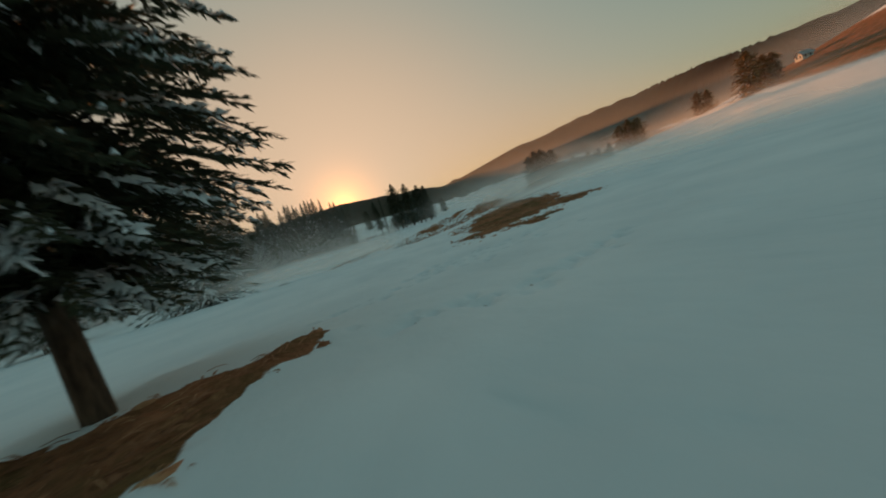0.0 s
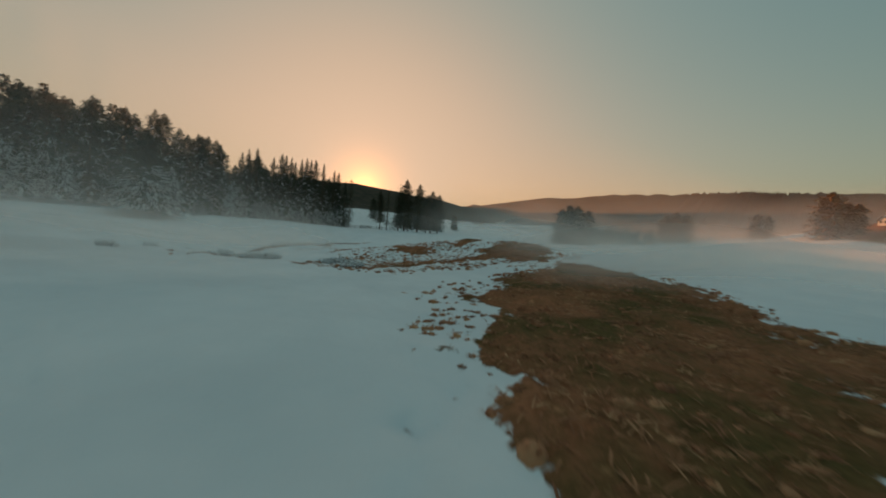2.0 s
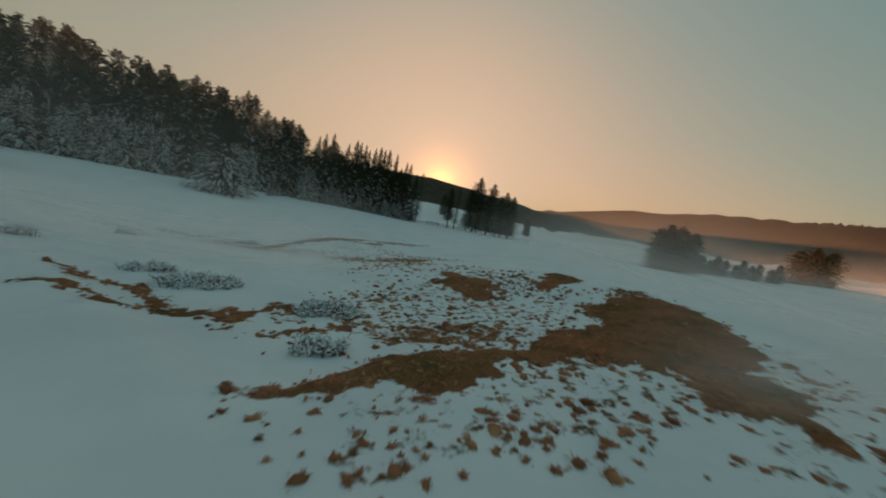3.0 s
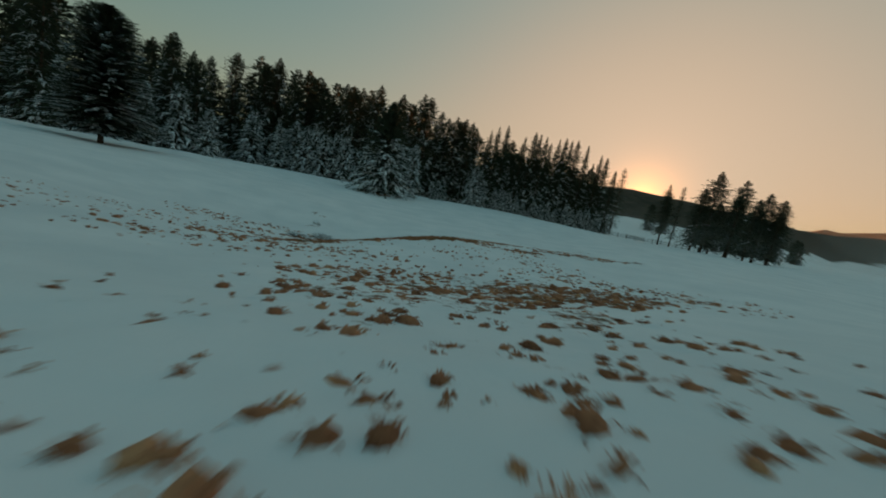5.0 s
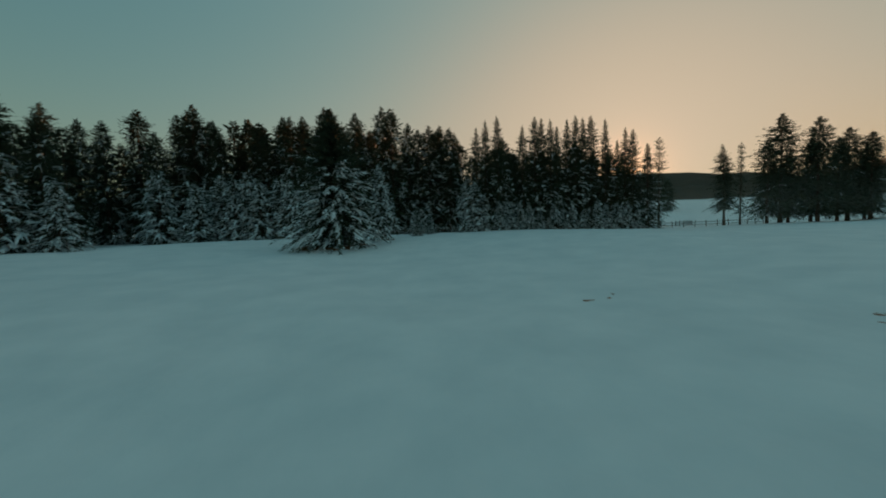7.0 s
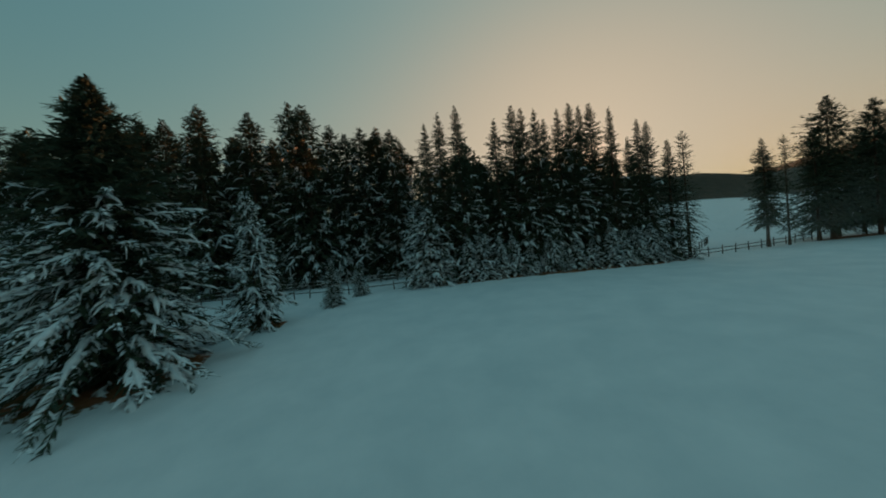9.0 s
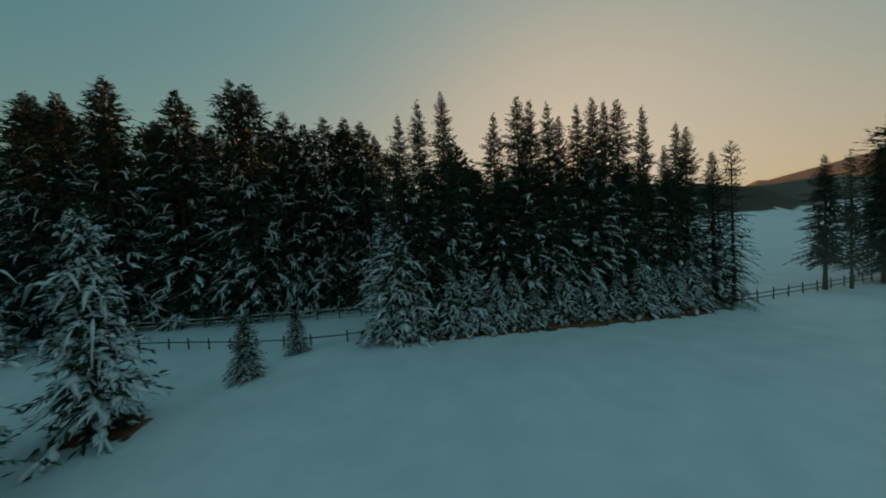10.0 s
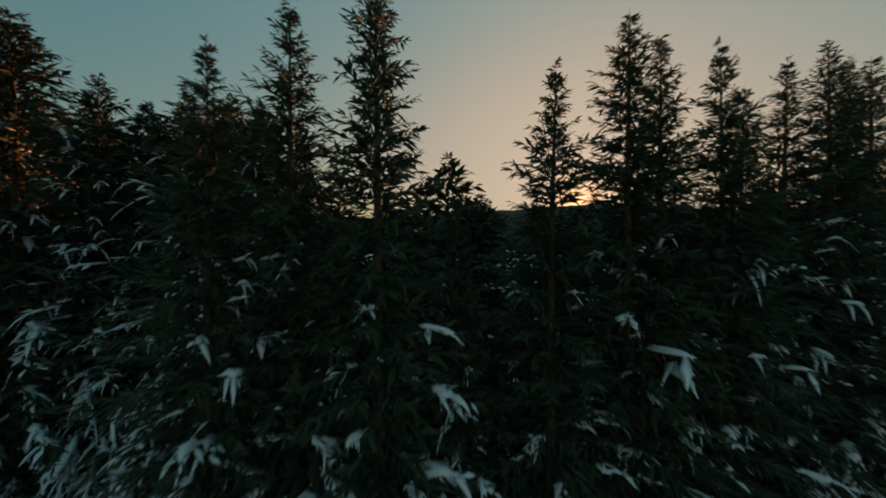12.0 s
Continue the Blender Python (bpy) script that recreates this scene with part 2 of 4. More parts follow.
# dry grass where the snow has gone: centre, half length, half width, turn, density
START_BARE = [(-30.05, -36.95, 1.85, 0.8, 8, 1.0), (-15.4, -30.8, 3.1, 1.0, 8, 0.95), (-11.6, -29.6, 3.0, 2.0, 20, 0.95), (-9.0, -32.0, 2.6, 1.4, -20, 0.9), (-15.8, -33.4, 2.5, 0.55, -4, 0.95),
              (-20.1, -31.6, 0.2, 0.15, 0, 0.64), (-16.5, -32.4, 3.4, 1.6, 0, 0.42), (-13.5, -31.6, 4.6, 1.8, 8, 0.36), (-12.2, -28.2, 3.3, 1.3, 30, 0.98), (-14.0, -28.3, 0.7, 0.5, 20, 0.8),
              (-16.6, -29.6, 1.4, 0.9, 10, 0.5), (-15.1, -29.5, 0.8, 0.5, 10, 0.9), (-16.8, -33.5, 1.6, 0.5, 2, 0.92), (-18.5, -33.05, 0.5, 0.18, -20, 0.85), (-17.6, -32.7, 0.6, 0.2, 0, 0.62),
              (-14.2, -33.0, 1.6, 0.4, 10, 0.6)]
KNOLL_BARE = [(-7.3, -27.4, 5.3, 3.3, 32, 1.0), (-10.6, -25.0, 2.6, 1.6, 20, 0.48), (-7.3, -18.5, 3.7, 0.75, 0, 0.95), (-2.9, -18.9, 2.5, 1.1, 8, 0.98), (0.6, -19.1, 4.6, 2.2, 33, 1.0),
              (-2.4, -22.0, 2.36, 0.72, 30, 0.95), (-5.6, -20.6, 5.4, 1.7, -8, 0.56), (-13.6, -26.8, 1.8, 1.0, 60, 0.5), (-2.0, -22.6, 4.0, 1.2, 15, 0.55), (-10.6, -25.9, 1.4, 0.8, 30, 0.95)]
GULLY_BARE = [(2.3, -13.5, 1.68, 0.61, 20, 0.85), (-3.2, -14.4, 6.6, 4.0, 15, 0.57), (-6.2, -16.4, 2.2, 0.5, 8, 0.72), (-8.0, -15.0, 1.0, 0.45, 20, 0.66), (-4.6, -17.0, 2.4, 0.7, 6, 0.66),
              (-10.2, -14.1, 1.35, 0.26, 15, 0.8), (-8.8, -14.0, 1.5, 0.86, 0, 0.6), (2.6, -13.9, 1.5, 0.7, 10, 0.9), (0.4, -13.0, 2.6, 1.2, 30, 0.6), (-1.6, -12.6, 1.6, 1.3, 50, 0.86),
              (-6.2, -13.2, 2.6, 1.0, 10, 0.5), (-9.6, -15.6, 1.9, 0.35, -5, 0.7), (-12.8, -13.6, 2.4, 0.35, -25, 0.8)]
SLOPE_BARE = [(-1.8, -11.7, 2.65, 0.85, 68, 0.8), (-0.5, -12.3, 3.35, 1.78, 40, 0.57), (-12.8, -12.3, 4.22, 0.38, -47, 0.78), (4.3, 4.2, 3.6, 2.2, 15, 0.67), (0.2, 2.9, 4.2, 3.2, 0, 0.54),
              (0.8, 1.6, 2.4, 0.9, 5, 0.62), (-1.7, 2.0, 0.46, 0.27, 0, 0.62), (-2.1, 2.7, 0.31, 0.22, 0, 0.66), (2.2, 2.3, 1.6, 0.8, 20, 0.68), (-1.0, -7.5, 4.5, 3.0, 20, 0.43),
              (0.0, -2.5, 4.0, 2.6, 0, 0.45), (0.6, 0.0, 3.6, 1.3, 5, 0.58)]
MOUND_BARE = [(7.0, 6.2, 5.2, 3.0, 0, 0.5), (-6.0, 8.0, 1.9, 0.48, -15, 0.5), (6.2, 10.2, 1.65, 1.65, 0, 0.45), (-4.4, 7.5, 3.08, 1.76, 10, 0.42), (4.2, 11.0, 4.7, 3.76, 0, 0.3),
              (-8.0, 8.0, 8.99, 5.99, 0, 0.3), (-7.0, 9.6, 3.6, 1.5, 35, 0.56), (-7.9, 12.6, 2.4, 1.0, 55, 0.6), (-6.0, 6.0, 3.6, 2.2, 20, 0.42), (-6.2, 10.9, 2.2, 0.9, 50, 0.8),
              (-4.0, 8.4, 2.4, 1.5, 20, 0.5)]
BROW_BARE = [(6.6, 15.5, 1.26, 0.43, 10, 0.9), (4.9, 15.3, 3.26, 1.45, 0, 0.55), (9.3, 32.2, 0.9, 0.25, 20, 0.75), (16.0, 26.8, 1.1, 0.25, 0, 0.75), (-2.5, 26, 0.5, 0.2, 30, 0.7),
             (-9, 25, 0.7, 0.3, 10, 0.7), (-8.0, 21.2, 0.4, 0.28, 0, 0.7), (-11.0, 16.6, 4.2, 2.4, 10, 0.47), (-7.4, 16.6, 1.6, 0.7, 50, 0.62), (9.6, 17.3, 2.6, 0.5, 8, 0.72),
             (13.0, 17.0, 2.6, 0.45, 0, 0.66)]
FAR_BARE = [(29, 76.9, 17.5, 1.7, 0, 0.98), (-8.4, 63.0, 4.8, 4.2, 0, 0.9), (-2.4, 70.4, 1.9, 1.4, 0, 0.85), (82, 78, 13, 1.7, 0, 0.85), (165, -64, 72, 24, 8, 0.85)]
BARE = START_BARE + KNOLL_BARE + GULLY_BARE + SLOPE_BARE + MOUND_BARE + BROW_BARE + FAR_BARE
# trails of footprints trodden through to the grass
TRAILS = [((-28.4, -37.4), (-27.0, -37.9), (-25.6, -38.6), (-23.0, -39.0)), ((-28.3, -35.1), (-27.0, -34.95), (-25.2, -34.8), (-23.0, -33.6)),
          ((-24.7, -34.6), (-23.4, -34.7), (-22.4, -34.7), (-21.5, -35.0), (-19.4, -34.9), (-17.0, -34.9)), ((-24.4, -34.2), (-23.3, -34.3), (-21.6, -34.0)),
          ((-24.2, -35.4), (-23.0, -35.4), (-22.2, -35.7), (-20.4, -36.6)), ((-21.4, -31.9), (-20.2, -31.2), (-18.6, -30.4)), ((-18.5, -29.6), (-16.6, -28.9), (-15.2, -27.9)), ((-26.1, -38.5), (-26.4, -38.3), (-26.7, -38.1), (-27.1, -38.0), (-27.4, -37.9))]


def footprints():
    rng = random.Random(8)
    out = []
    for trail in TRAILS:
        for (x0, y0), (x1, y1) in zip(trail, trail[1:]):
            n = max(1, round(math.hypot(x1 - x0, y1 - y0) / 0.16))
            out += [(x0 + (x1 - x0) * k / n + rng.gauss(0, 0.2), y0 + (y1 - y0) * k / n + rng.gauss(0, 0.2), rng.uniform(0.045, 0.095)) for k in range(n)]
    return out


def bare(x, y):
    """Density of the dry grass at places x, y (arrays)."""
    # the edges wander
    wx = 0.32 * np.sin(1.9 * x + 2.1 * np.sin(1.1 * y)) + 0.16 * np.sin(4.3 * y + 1.7 * np.sin(3.1 * x)) + 0.07 * np.sin(9.7 * x + 5 * y)
    wy = 0.32 * np.sin(2.1 * y + 1.9 * np.sin(1.3 * x + 2)) + 0.16 * np.sin(4.7 * x + 1.5 * np.sin(2.9 * y)) + 0.07 * np.sin(10.3 * y - 6 * x)
    x, y = x + wx, y + wy
    # the brow of the bank, where the wind has swept the snow off
    inside = bank_y(x) - y
    wide = np.interp(x, [-8, -4, -1, 0.5, 2, 4, 6, 10, 14], [2.3, 2.6, 3.3, 4.2, 3.9, 2.7, 1.9, 1.2, 0.6])
    strong = np.interp(x, [-8.5, -6.5, -3, 0, 6, 11, 15], [0, 0.72, 0.9, 1.0, 1.0, 0.8, 0])
    g = strong * np.clip((wide - inside) * 1.4 + 0.3, 0, 1) * np.clip((inside + 0.7) * 2.0, 0, 1)
    for cx, cy, rl, rw, turn, k in BARE:
        c, s = math.cos(radians(turn)), math.sin(radians(turn))
        u, v = ((x - cx) * c + (y - cy) * s) / rl, (-(x - cx) * s + (y - cy) * c) / rw
        g = np.maximum(g, k * np.clip((1.3 - np.hypot(u, v)) * 1.8, 0, 1))
    return g


def grid_lines(lo, hi, step, far):
    fine = np.arange(lo, hi + step / 2, step)
    grow = step * 1.13 ** np.arange(1, 200)
    out = np.cumsum(grow)
    out = out[out < far]
    return np.concatenate([lo - out[::-1], fine, hi + out])


def mesh_from(name, verts, faces, material, smooth=False):
    me = bpy.data.meshes.new(name)
    me.from_pydata([tuple(v) for v in verts], [], [tuple(f) for f in faces])
    me.materials.append(material)
    if smooth:
        me.polygons.foreach_set("use_smooth", [True] * len(me.polygons))
    me.update()
    return me


def build_ground():
    xs = np.unique(np.round(np.concatenate([grid_lines(-42, 60, 0.6, 2600), np.arange(-33, 17, 0.24), np.arange(-29, -17.5, 0.1), np.arange(-25, -19.5, 0.05)]), 3))
    ys = np.unique(np.round(np.concatenate([grid_lines(-46, 84, 0.6, 2600), np.arange(-41, 23, 0.24), np.arange(-39.2, -33.4, 0.1), np.arange(-36.4, -33.6, 0.05)]), 3))
    X, Y = np.meshgrid(xs, ys)
    Z = land(X, Y)
    rng = np.random.default_rng(5)
    near = np.hypot(X - 5, Y - 20) < 300
    dens = np.where(near, bare(X, Y), 0)
    # wind-packed lumps and dints, and the humps of the matted grass
    soft = np.zeros(X.shape)
    for k in range(14):
        an, wave = rng.uniform(0, math.pi), rng.uniform(1.2, 7.5)
        soft += np.sin((X * math.cos(an) + Y * math.sin(an)) * wave + 1.5 * np.sin(Y * 0.7 + k) + rng.uniform(0, 6.28)) / (1 + 0.45 * wave)
    bumps = rng.normal(0, 1, X.shape) * np.where((X > -29.5) & (X < -17) & (Y > -39.5) & (Y < -33), 0.25, 0.7)
    pits = np.zeros(X.shape)
    for fx, fy, fr in footprints():
        pits = np.maximum(pits, np.exp(-((X - fx) ** 2 + (Y - fy) ** 2) / (2 * fr * fr)))
    Z = Z - 0.13 * pits
    dens = np.maximum(dens, 0.69 * pits)
    Z = Z + np.where(near, 0.006 * bumps + 0.014 * soft + 0.05 * dens * (np.abs(bumps) + 0.5 * np.abs(soft)), 0)
    r = np.hypot(X - 10, Y - 20)
    az = np.degrees(np.arctan2(-(X - 10), Y - 20))
    top = np.interp(az, CREST_AZ, CREST_R)
    Z = Z + rng.normal(0, 1, X.shape) * np.clip(r / top - 0.6, 0, 0.4) * top * 0.006
    nx, ny = len(xs), len(ys)
    idx = np.arange(nx * ny).reshape(ny, nx)
    faces = np.stack([idx[:-1, :-1], idx[:-1, 1:], idx[1:, 1:], idx[1:, :-1]], -1).reshape(-1, 4)
    me = mesh_from("ground", np.stack([X, Y, Z], -1).reshape(-1, 3).tolist(), faces.tolist(), GROUND, True)
    at = me.attributes.new("grass", "FLOAT", "POINT")
    at.data.foreach_set("value", dens.ravel())
    wood = np.clip((r / top - 0.5) * 8, 0, 1) * np.where(top < 700, 0.95, 0.75)
    at = me.attributes.new("wood", "FLOAT", "POINT")
    at.data.foreach_set("value", wood.ravel())
    return tagged(new("ground", me), "snow-covered meadow with patches of dry brown grass", "ground", kind="structure")


build_ground()


# ---------------------------------------------------------------- spruces
def strip(pts, side, up, widths, thick, V, F):
    """A lumpy closed strip of snow or wood along pts: a flat-bottomed roof section at each point."""
    o = len(V)
    n = len(pts)
    for p, w in zip(pts, widths):
        V += [p - side * w, p + up * thick * min(1.0, w * 8), p + side * w]
    for k in range(n - 1):
        q = o + 3 * k
        F += [(q, q + 3, q + 4, q + 1), (q + 1, q + 4, q + 5, q + 2), (q + 2, q + 5, q + 3, q)]
    F += [(o, o + 1, o + 2), (o + 3 * n - 3, o + 3 * n - 1, o + 3 * n - 2)]


def spruce_meshes(seed, height, radius, clear=0.6, spacing=0.33, per=6, twigs=26, twig_len=0.42, snow=0.3, snow_top=0.6, frost=0.1, ragged=0.25, slim=0.8, lump=1.0, foot=0.6,
                  cone=0.34, fat=0.13, lift=0.0, pad=1.0, stem=1.0, fleck=1.0, needles=None):
    """Trunk, crown and snow of one spruce that stands at the origin."""
    rng = np.random.default_rng(seed)
    tv, tf = [], []
    seg, rings = 8, 9
    r0 = (0.011 * height + 0.04) * stem
    bend = rng.normal(0, 0.012 * height, 2)
    for k in range(rings):
        t = k / (rings - 1)
        rr = r0 * (1 - t) ** 0.8 * (1.35 if k == 0 else 1.0) + 0.012
        cx, cy = bend * math.sin(t * 2.6) * 0.5
        for j in range(seg):
            an = 2 * math.pi * j / seg
            tv.append((cx + rr * math.cos(an), cy + rr * math.sin(an), t * height * 0.985 - (0.4 if k == 0 else 0)))
    for k in range(rings - 1):
        for j in range(seg):
            tf.append((k * seg + j, k * seg + (j + 1) % seg, (k + 1) * seg + (j + 1) % seg, (k + 1) * seg + j))
    V, F, SV, SF = [], [], [], []
    up = np.array([0, 0, 1.0])
    h = clear
    shift = rng.uniform(0, 6.28)
    while h < height - 0.12:
        t = (h - clear) / (height - clear)
        n = max(5, int(round(per * (1 - 0.2 * t))))
        phase = rng.uniform(0, 6.28)
        for b in range(n):
            az = phase + 6.2832 * b / n + rng.normal(0, 0.25)
            lobe = 1 + 0.14 * math.sin(az * 2 + shift + h * 0.5)
            full = min(radius * (1 - t) ** slim * min(1.0, foot + t * 5), cone * (height - h) + 0.07)
            L = full * lobe * (1 + rng.normal(0, ragged))
            if L < 0.08:
                continue
            L = min(L, full * 1.5)
            out = np.array([math.cos(az), math.sin(az), 0])
            side = np.array([-math.sin(az), math.cos(az), 0])
            rise = -0.25 + lift * (1 - t) + 0.95 * t ** 1.2 + rng.normal(0, 0.07)
            sag = (0.34 * (1 - t) + 0.06) * (1 + rng.normal(0, 0.2))
            cx, cy = bend * math.sin(h / height * 2.6) * 0.5
            root = np.array([cx, cy, h + rng.normal(0, spacing * 0.35)])

            def on(s):
                return root + out * (L * s) + up * (L * (rise * s - sag * s * s + 0.22 * sag * s ** 4))
            # limb
            o = len(V)
            for s, w in ((0.0, 0.022), (0.5, 0.014), (1.0, 0.004)):
                p, w = on(s), w * (0.6 + 0.25 * L)
                V += [p - side * w, p + side * w, p + up * w * 1.6]
            for k in range(2):
                q = o + 3 * k
                F += [(q, q + 3, q + 5, q + 2), (q + 2, q + 5, q + 4, q + 1)]
            laden = rng.random() < snow * max(0.0, 1.0 - (t / snow_top) ** 3) and L > 0.35
            a0 = rng.uniform(0.25, 0.65)
            cover = rng.uniform(0.25, 0.75) * fleck
            # twigs
            m = max(min(9, twigs - 2), int(twigs * (0.3 + 0.7 * L / radius)))
            lit = frost * max(0.0, 1 - t / snow_top)
            for j in range(m):
                s = 0.1 + 0.92 * (j + rng.uniform(0, 1)) / m
                sgn = 1 if j % 2 else -1
                tl = twig_len * (0.5 + 0.75 * rng.random()) * (1.2 - 0.6 * s) * min(1.0, 0.3 + L * 0.45)
                d = out * (0.55 + 0.5 * s) + side * sgn * rng.uniform(0.3, 1.0) + up * rng.normal(-0.42 + 0.7 * t + lift * 0.6, 0.3 + 0.17 * t)
                d /= np.linalg.norm(d)
                wv = np.cross(d, up * 0.8 + side * rng.normal(0, 0.7))
                wv = wv / (np.linalg.norm(wv) + 1e-6) * tl * rng.uniform(0.75, 1.25) * fat
                p = on(min(s, 1.0))
                o = len(V)
                V += [p, p + d * tl * 0.45 + wv, p + d * tl + up * (-0.12 * tl), p + d * tl * 0.45 - wv]
                F.append((o, o + 1, o + 2, o + 3))
                if rng.random() < lit or (laden and s > a0 and rng.random() < cover):
                    q = p + up * 0.02
                    o = len(SV)
                    k = rng.uniform(0.7, 1.0)
                    wide = wv * (0.13 / fat) * rng.uniform(0.6, 1.3)
                    SV += [q + d * tl * 0.05, q + d * tl * 0.45 + wide, q + d * tl * k + up * (-0.12 * tl), q + d * tl * 0.5 - wide, q + d * tl * 0.45 + up * 0.045 * lump]
                    SF += [(o, o + 1, o + 4), (o + 1, o + 2, o + 4), (o + 2, o + 3, o + 4), (o + 3, o, o + 4)]
            # snow lying along the limb
            if laden:
                a1 = min(1.05, a0 + rng.uniform(0.2, 0.5))
                ss = np.linspace(a0, a1, 6)
                ww = np.array([0.15, 0.7, 1.0, 0.9, 0.6, 0.1]) * rng.uniform(0.4, 1.4, 6) * (0.035 + 0.035 * min(L, 3)) * lump * pad
                strip([on(s) + up * 0.03 + side * rng.normal(0, 0.05) for s in ss], side, up, ww * 0.6, 0.08 * lump, SV, SF)
                # and in fingers on its drooping side twigs
                for f in range(rng.integers(1, 4)):
                    p = on(rng.uniform(a0, a1))
                    sgn = 1 if f % 2 else -1
                    d = out * rng.uniform(0.4, 0.9) + side * sgn * rng.uniform(0.1, 0.65)
                    cross = np.cross(d, up)
                    ln, drop = twig_len * rng.uniform(0.6, 1.6) * min(1.0, 0.3 + L * 0.35), rng.uniform(0.25, 0.95)
                    w0 = (0.02 + 0.022 * min(L, 3)) * lump * pad * rng.uniform(0.3, 0.7)
                    strip([p + up * 0.03 + (d * v - up * drop * v * v) * ln + cross * rng.normal(0, 0.02) for v in (0.0, 0.3, 0.65, 1.0)], cross, up, np.array([0.5, 1.0, 0.85, 0.15]) * rng.uniform(0.35, 1.3, 4) * w0, 0.06 * lump, SV, SF)
        h += spacing * (1 - 0.5 * t) * rng.uniform(0.75, 1.25)
    # leader
    o = len(V)
    cx, cy = bend * math.sin(2.6) * 0.5
    V += [np.array([cx + 0.03, cy, height - 0.9]), np.array([cx - 0.02, cy + 0.025, height - 0.9]), np.array([cx, cy, height + 0.15])]
    F.append((o, o + 1, o + 2))
    return mesh_from("trunk", tv, tf, BARK, True), mesh_from("crown", V, F, needles or NEEDLE), mesh_from("snow", SV, SF, SNOW, True)


def part_of(name, me, parent, label=""):
    ob = new(name, me)
    ob.parent = parent
    if label:
        ob["label"] = label
    return ob


class Kind:
    """One build of a tree, of which copies stand in the place."""

    def __init__(self, height, label, group, **k):
        self.height, self.label, self.group, self.made = height, label, group, None
        self.meshes = spruce_meshes(height=height, **k)

    def stand(self, x, y, top=None, tall=None, turn=None, wide=1.0, lean=(0, 0)):
        z = land_at(x, y)
        tall = (top - z) if top is not None else (tall or self.height)
        s = tall / self.height
        m = pose(x, y, z - 0.05, lean[0], lean[1], RNG.uniform(0, 360) if turn is None else turn)
        root = new("autumn_tree" if "russet" in self.label else "spruce_tree", None)
        root.empty_display_size = 0.5
        for nm, me in zip(("trunk", "crown", "snow"), self.meshes):
            if len(me.polygons):
                ob = part_of(nm, me, root)
                if nm == "snow":
                    ob["kind"] = "stuff"
        root.matrix_world = m @ Matrix.Diagonal((s * wide, s * wide, s, 1))
        return tagged(root, self.label, "tree", self.group)


RNG = random.Random(11)
BELT = [Kind(20, "tall dark green spruce with snow pads on its lower branches", "spruces of the shelter belt", seed=100 + k, radius=3.4, clear=0.4, spacing=0.33, per=6,
             twigs=38, twig_len=0.6, lump=1.15, snow=(0.46, 0.4, 0.3, 0.2)[k], snow_top=(0.78, 0.75, 0.7, 0.65)[k], frost=0.03, pad=2.8, fleck=0.4, ragged=0.3, slim=0.6 + 0.08 * k, cone=0.27 + 0.02 * k, fat=0.11) for k in range(4)]
EDGE = [Kind(26, "tall dark spruce of the forest edge, lightly snowed on its branches", "spruces of the forest", seed=200 + k, radius=4.5, clear=0.6, spacing=0.46, per=6,
             twigs=16, twig_len=1.1, snow=0.42, snow_top=0.85, frost=0.03, pad=3.0, fleck=0.6, ragged=0.2, slim=0.5, lump=1.3, cone=0.42 + 0.04 * (k % 2), fat=0.13) for k in range(4)]
BACK = [Kind(26, "dark spruce standing deeper in the forest", "spruces of the forest", seed=300 + k, radius=4.2, clear=4, spacing=0.95, per=6,
             twigs=8, twig_len=1.9, snow=0.2, snow_top=0.6, frost=0.0, ragged=0.2, slim=0.5, cone=0.42, fat=0.16) for k in range(3)]
YOUNG = [Kind(10, "young spruce heavily covered with snow", "snowy young spruces at the forest edge", seed=400 + k, radius=2.9, clear=0.2, spacing=0.32, per=6,
              twigs=13, twig_len=0.85, snow=0.9, snow_top=1.3, frost=0.28, pad=3.0, ragged=0.25, slim=0.8, lump=1.5, cone=0.5) for k in range(3)]
LONE = Kind(16, "broad spruce with sweeping snowy branches standing in the meadow", "", seed=500, radius=6.8, clear=0.8, spacing=0.27, per=7,
            twigs=58, twig_len=0.85, snow=0.8, snow_top=0.6, frost=0.25, ragged=0.2, slim=1.0, lump=1.5, pad=2.0, cone=0.6, fat=0.1)
SAPLING = Kind(2.6, "small snow-dusted spruce sapling standing in the snow", "spruce saplings", seed=600, radius=0.8, clear=0.1, spacing=0.085, per=8, twigs=24,
               twig_len=0.3, snow=0.6, snow_top=1.3, frost=0.45, ragged=0.12, slim=0.5, lump=0.8, cone=0.42, fat=0.17)
PINE = [Kind(20, "dark conifer with a bare lower trunk beside the gap", "conifers beside the gap", seed=700 + k, radius=3.9, clear=2.4, spacing=0.38, per=7, twigs=18,
             twig_len=0.85, snow=0.03, snow_top=0.5, frost=0.0, ragged=0.2, slim=0.45, cone=0.42, fat=0.15) for k in range(3)]
THIN = Kind(16, "thin spruce with a long bare trunk and a sparse crown", "thin trees at the gap", seed=800, radius=1.9, clear=2.5, spacing=0.42, per=4, twigs=11,
            twig_len=0.6, snow=0.0, snow_top=0.5, frost=0.0, ragged=0.45, slim=0.5, cone=0.4)
GAP = Kind(15, "spruce with a bare leaning trunk and drooping crown", "thin trees at the gap", seed=810, radius=2.3, clear=3.4, spacing=0.3, per=7, twigs=30,
           twig_len=0.6, snow=0.0, snow_top=0.5, frost=0.0, ragged=0.28, slim=0.45, cone=0.3)
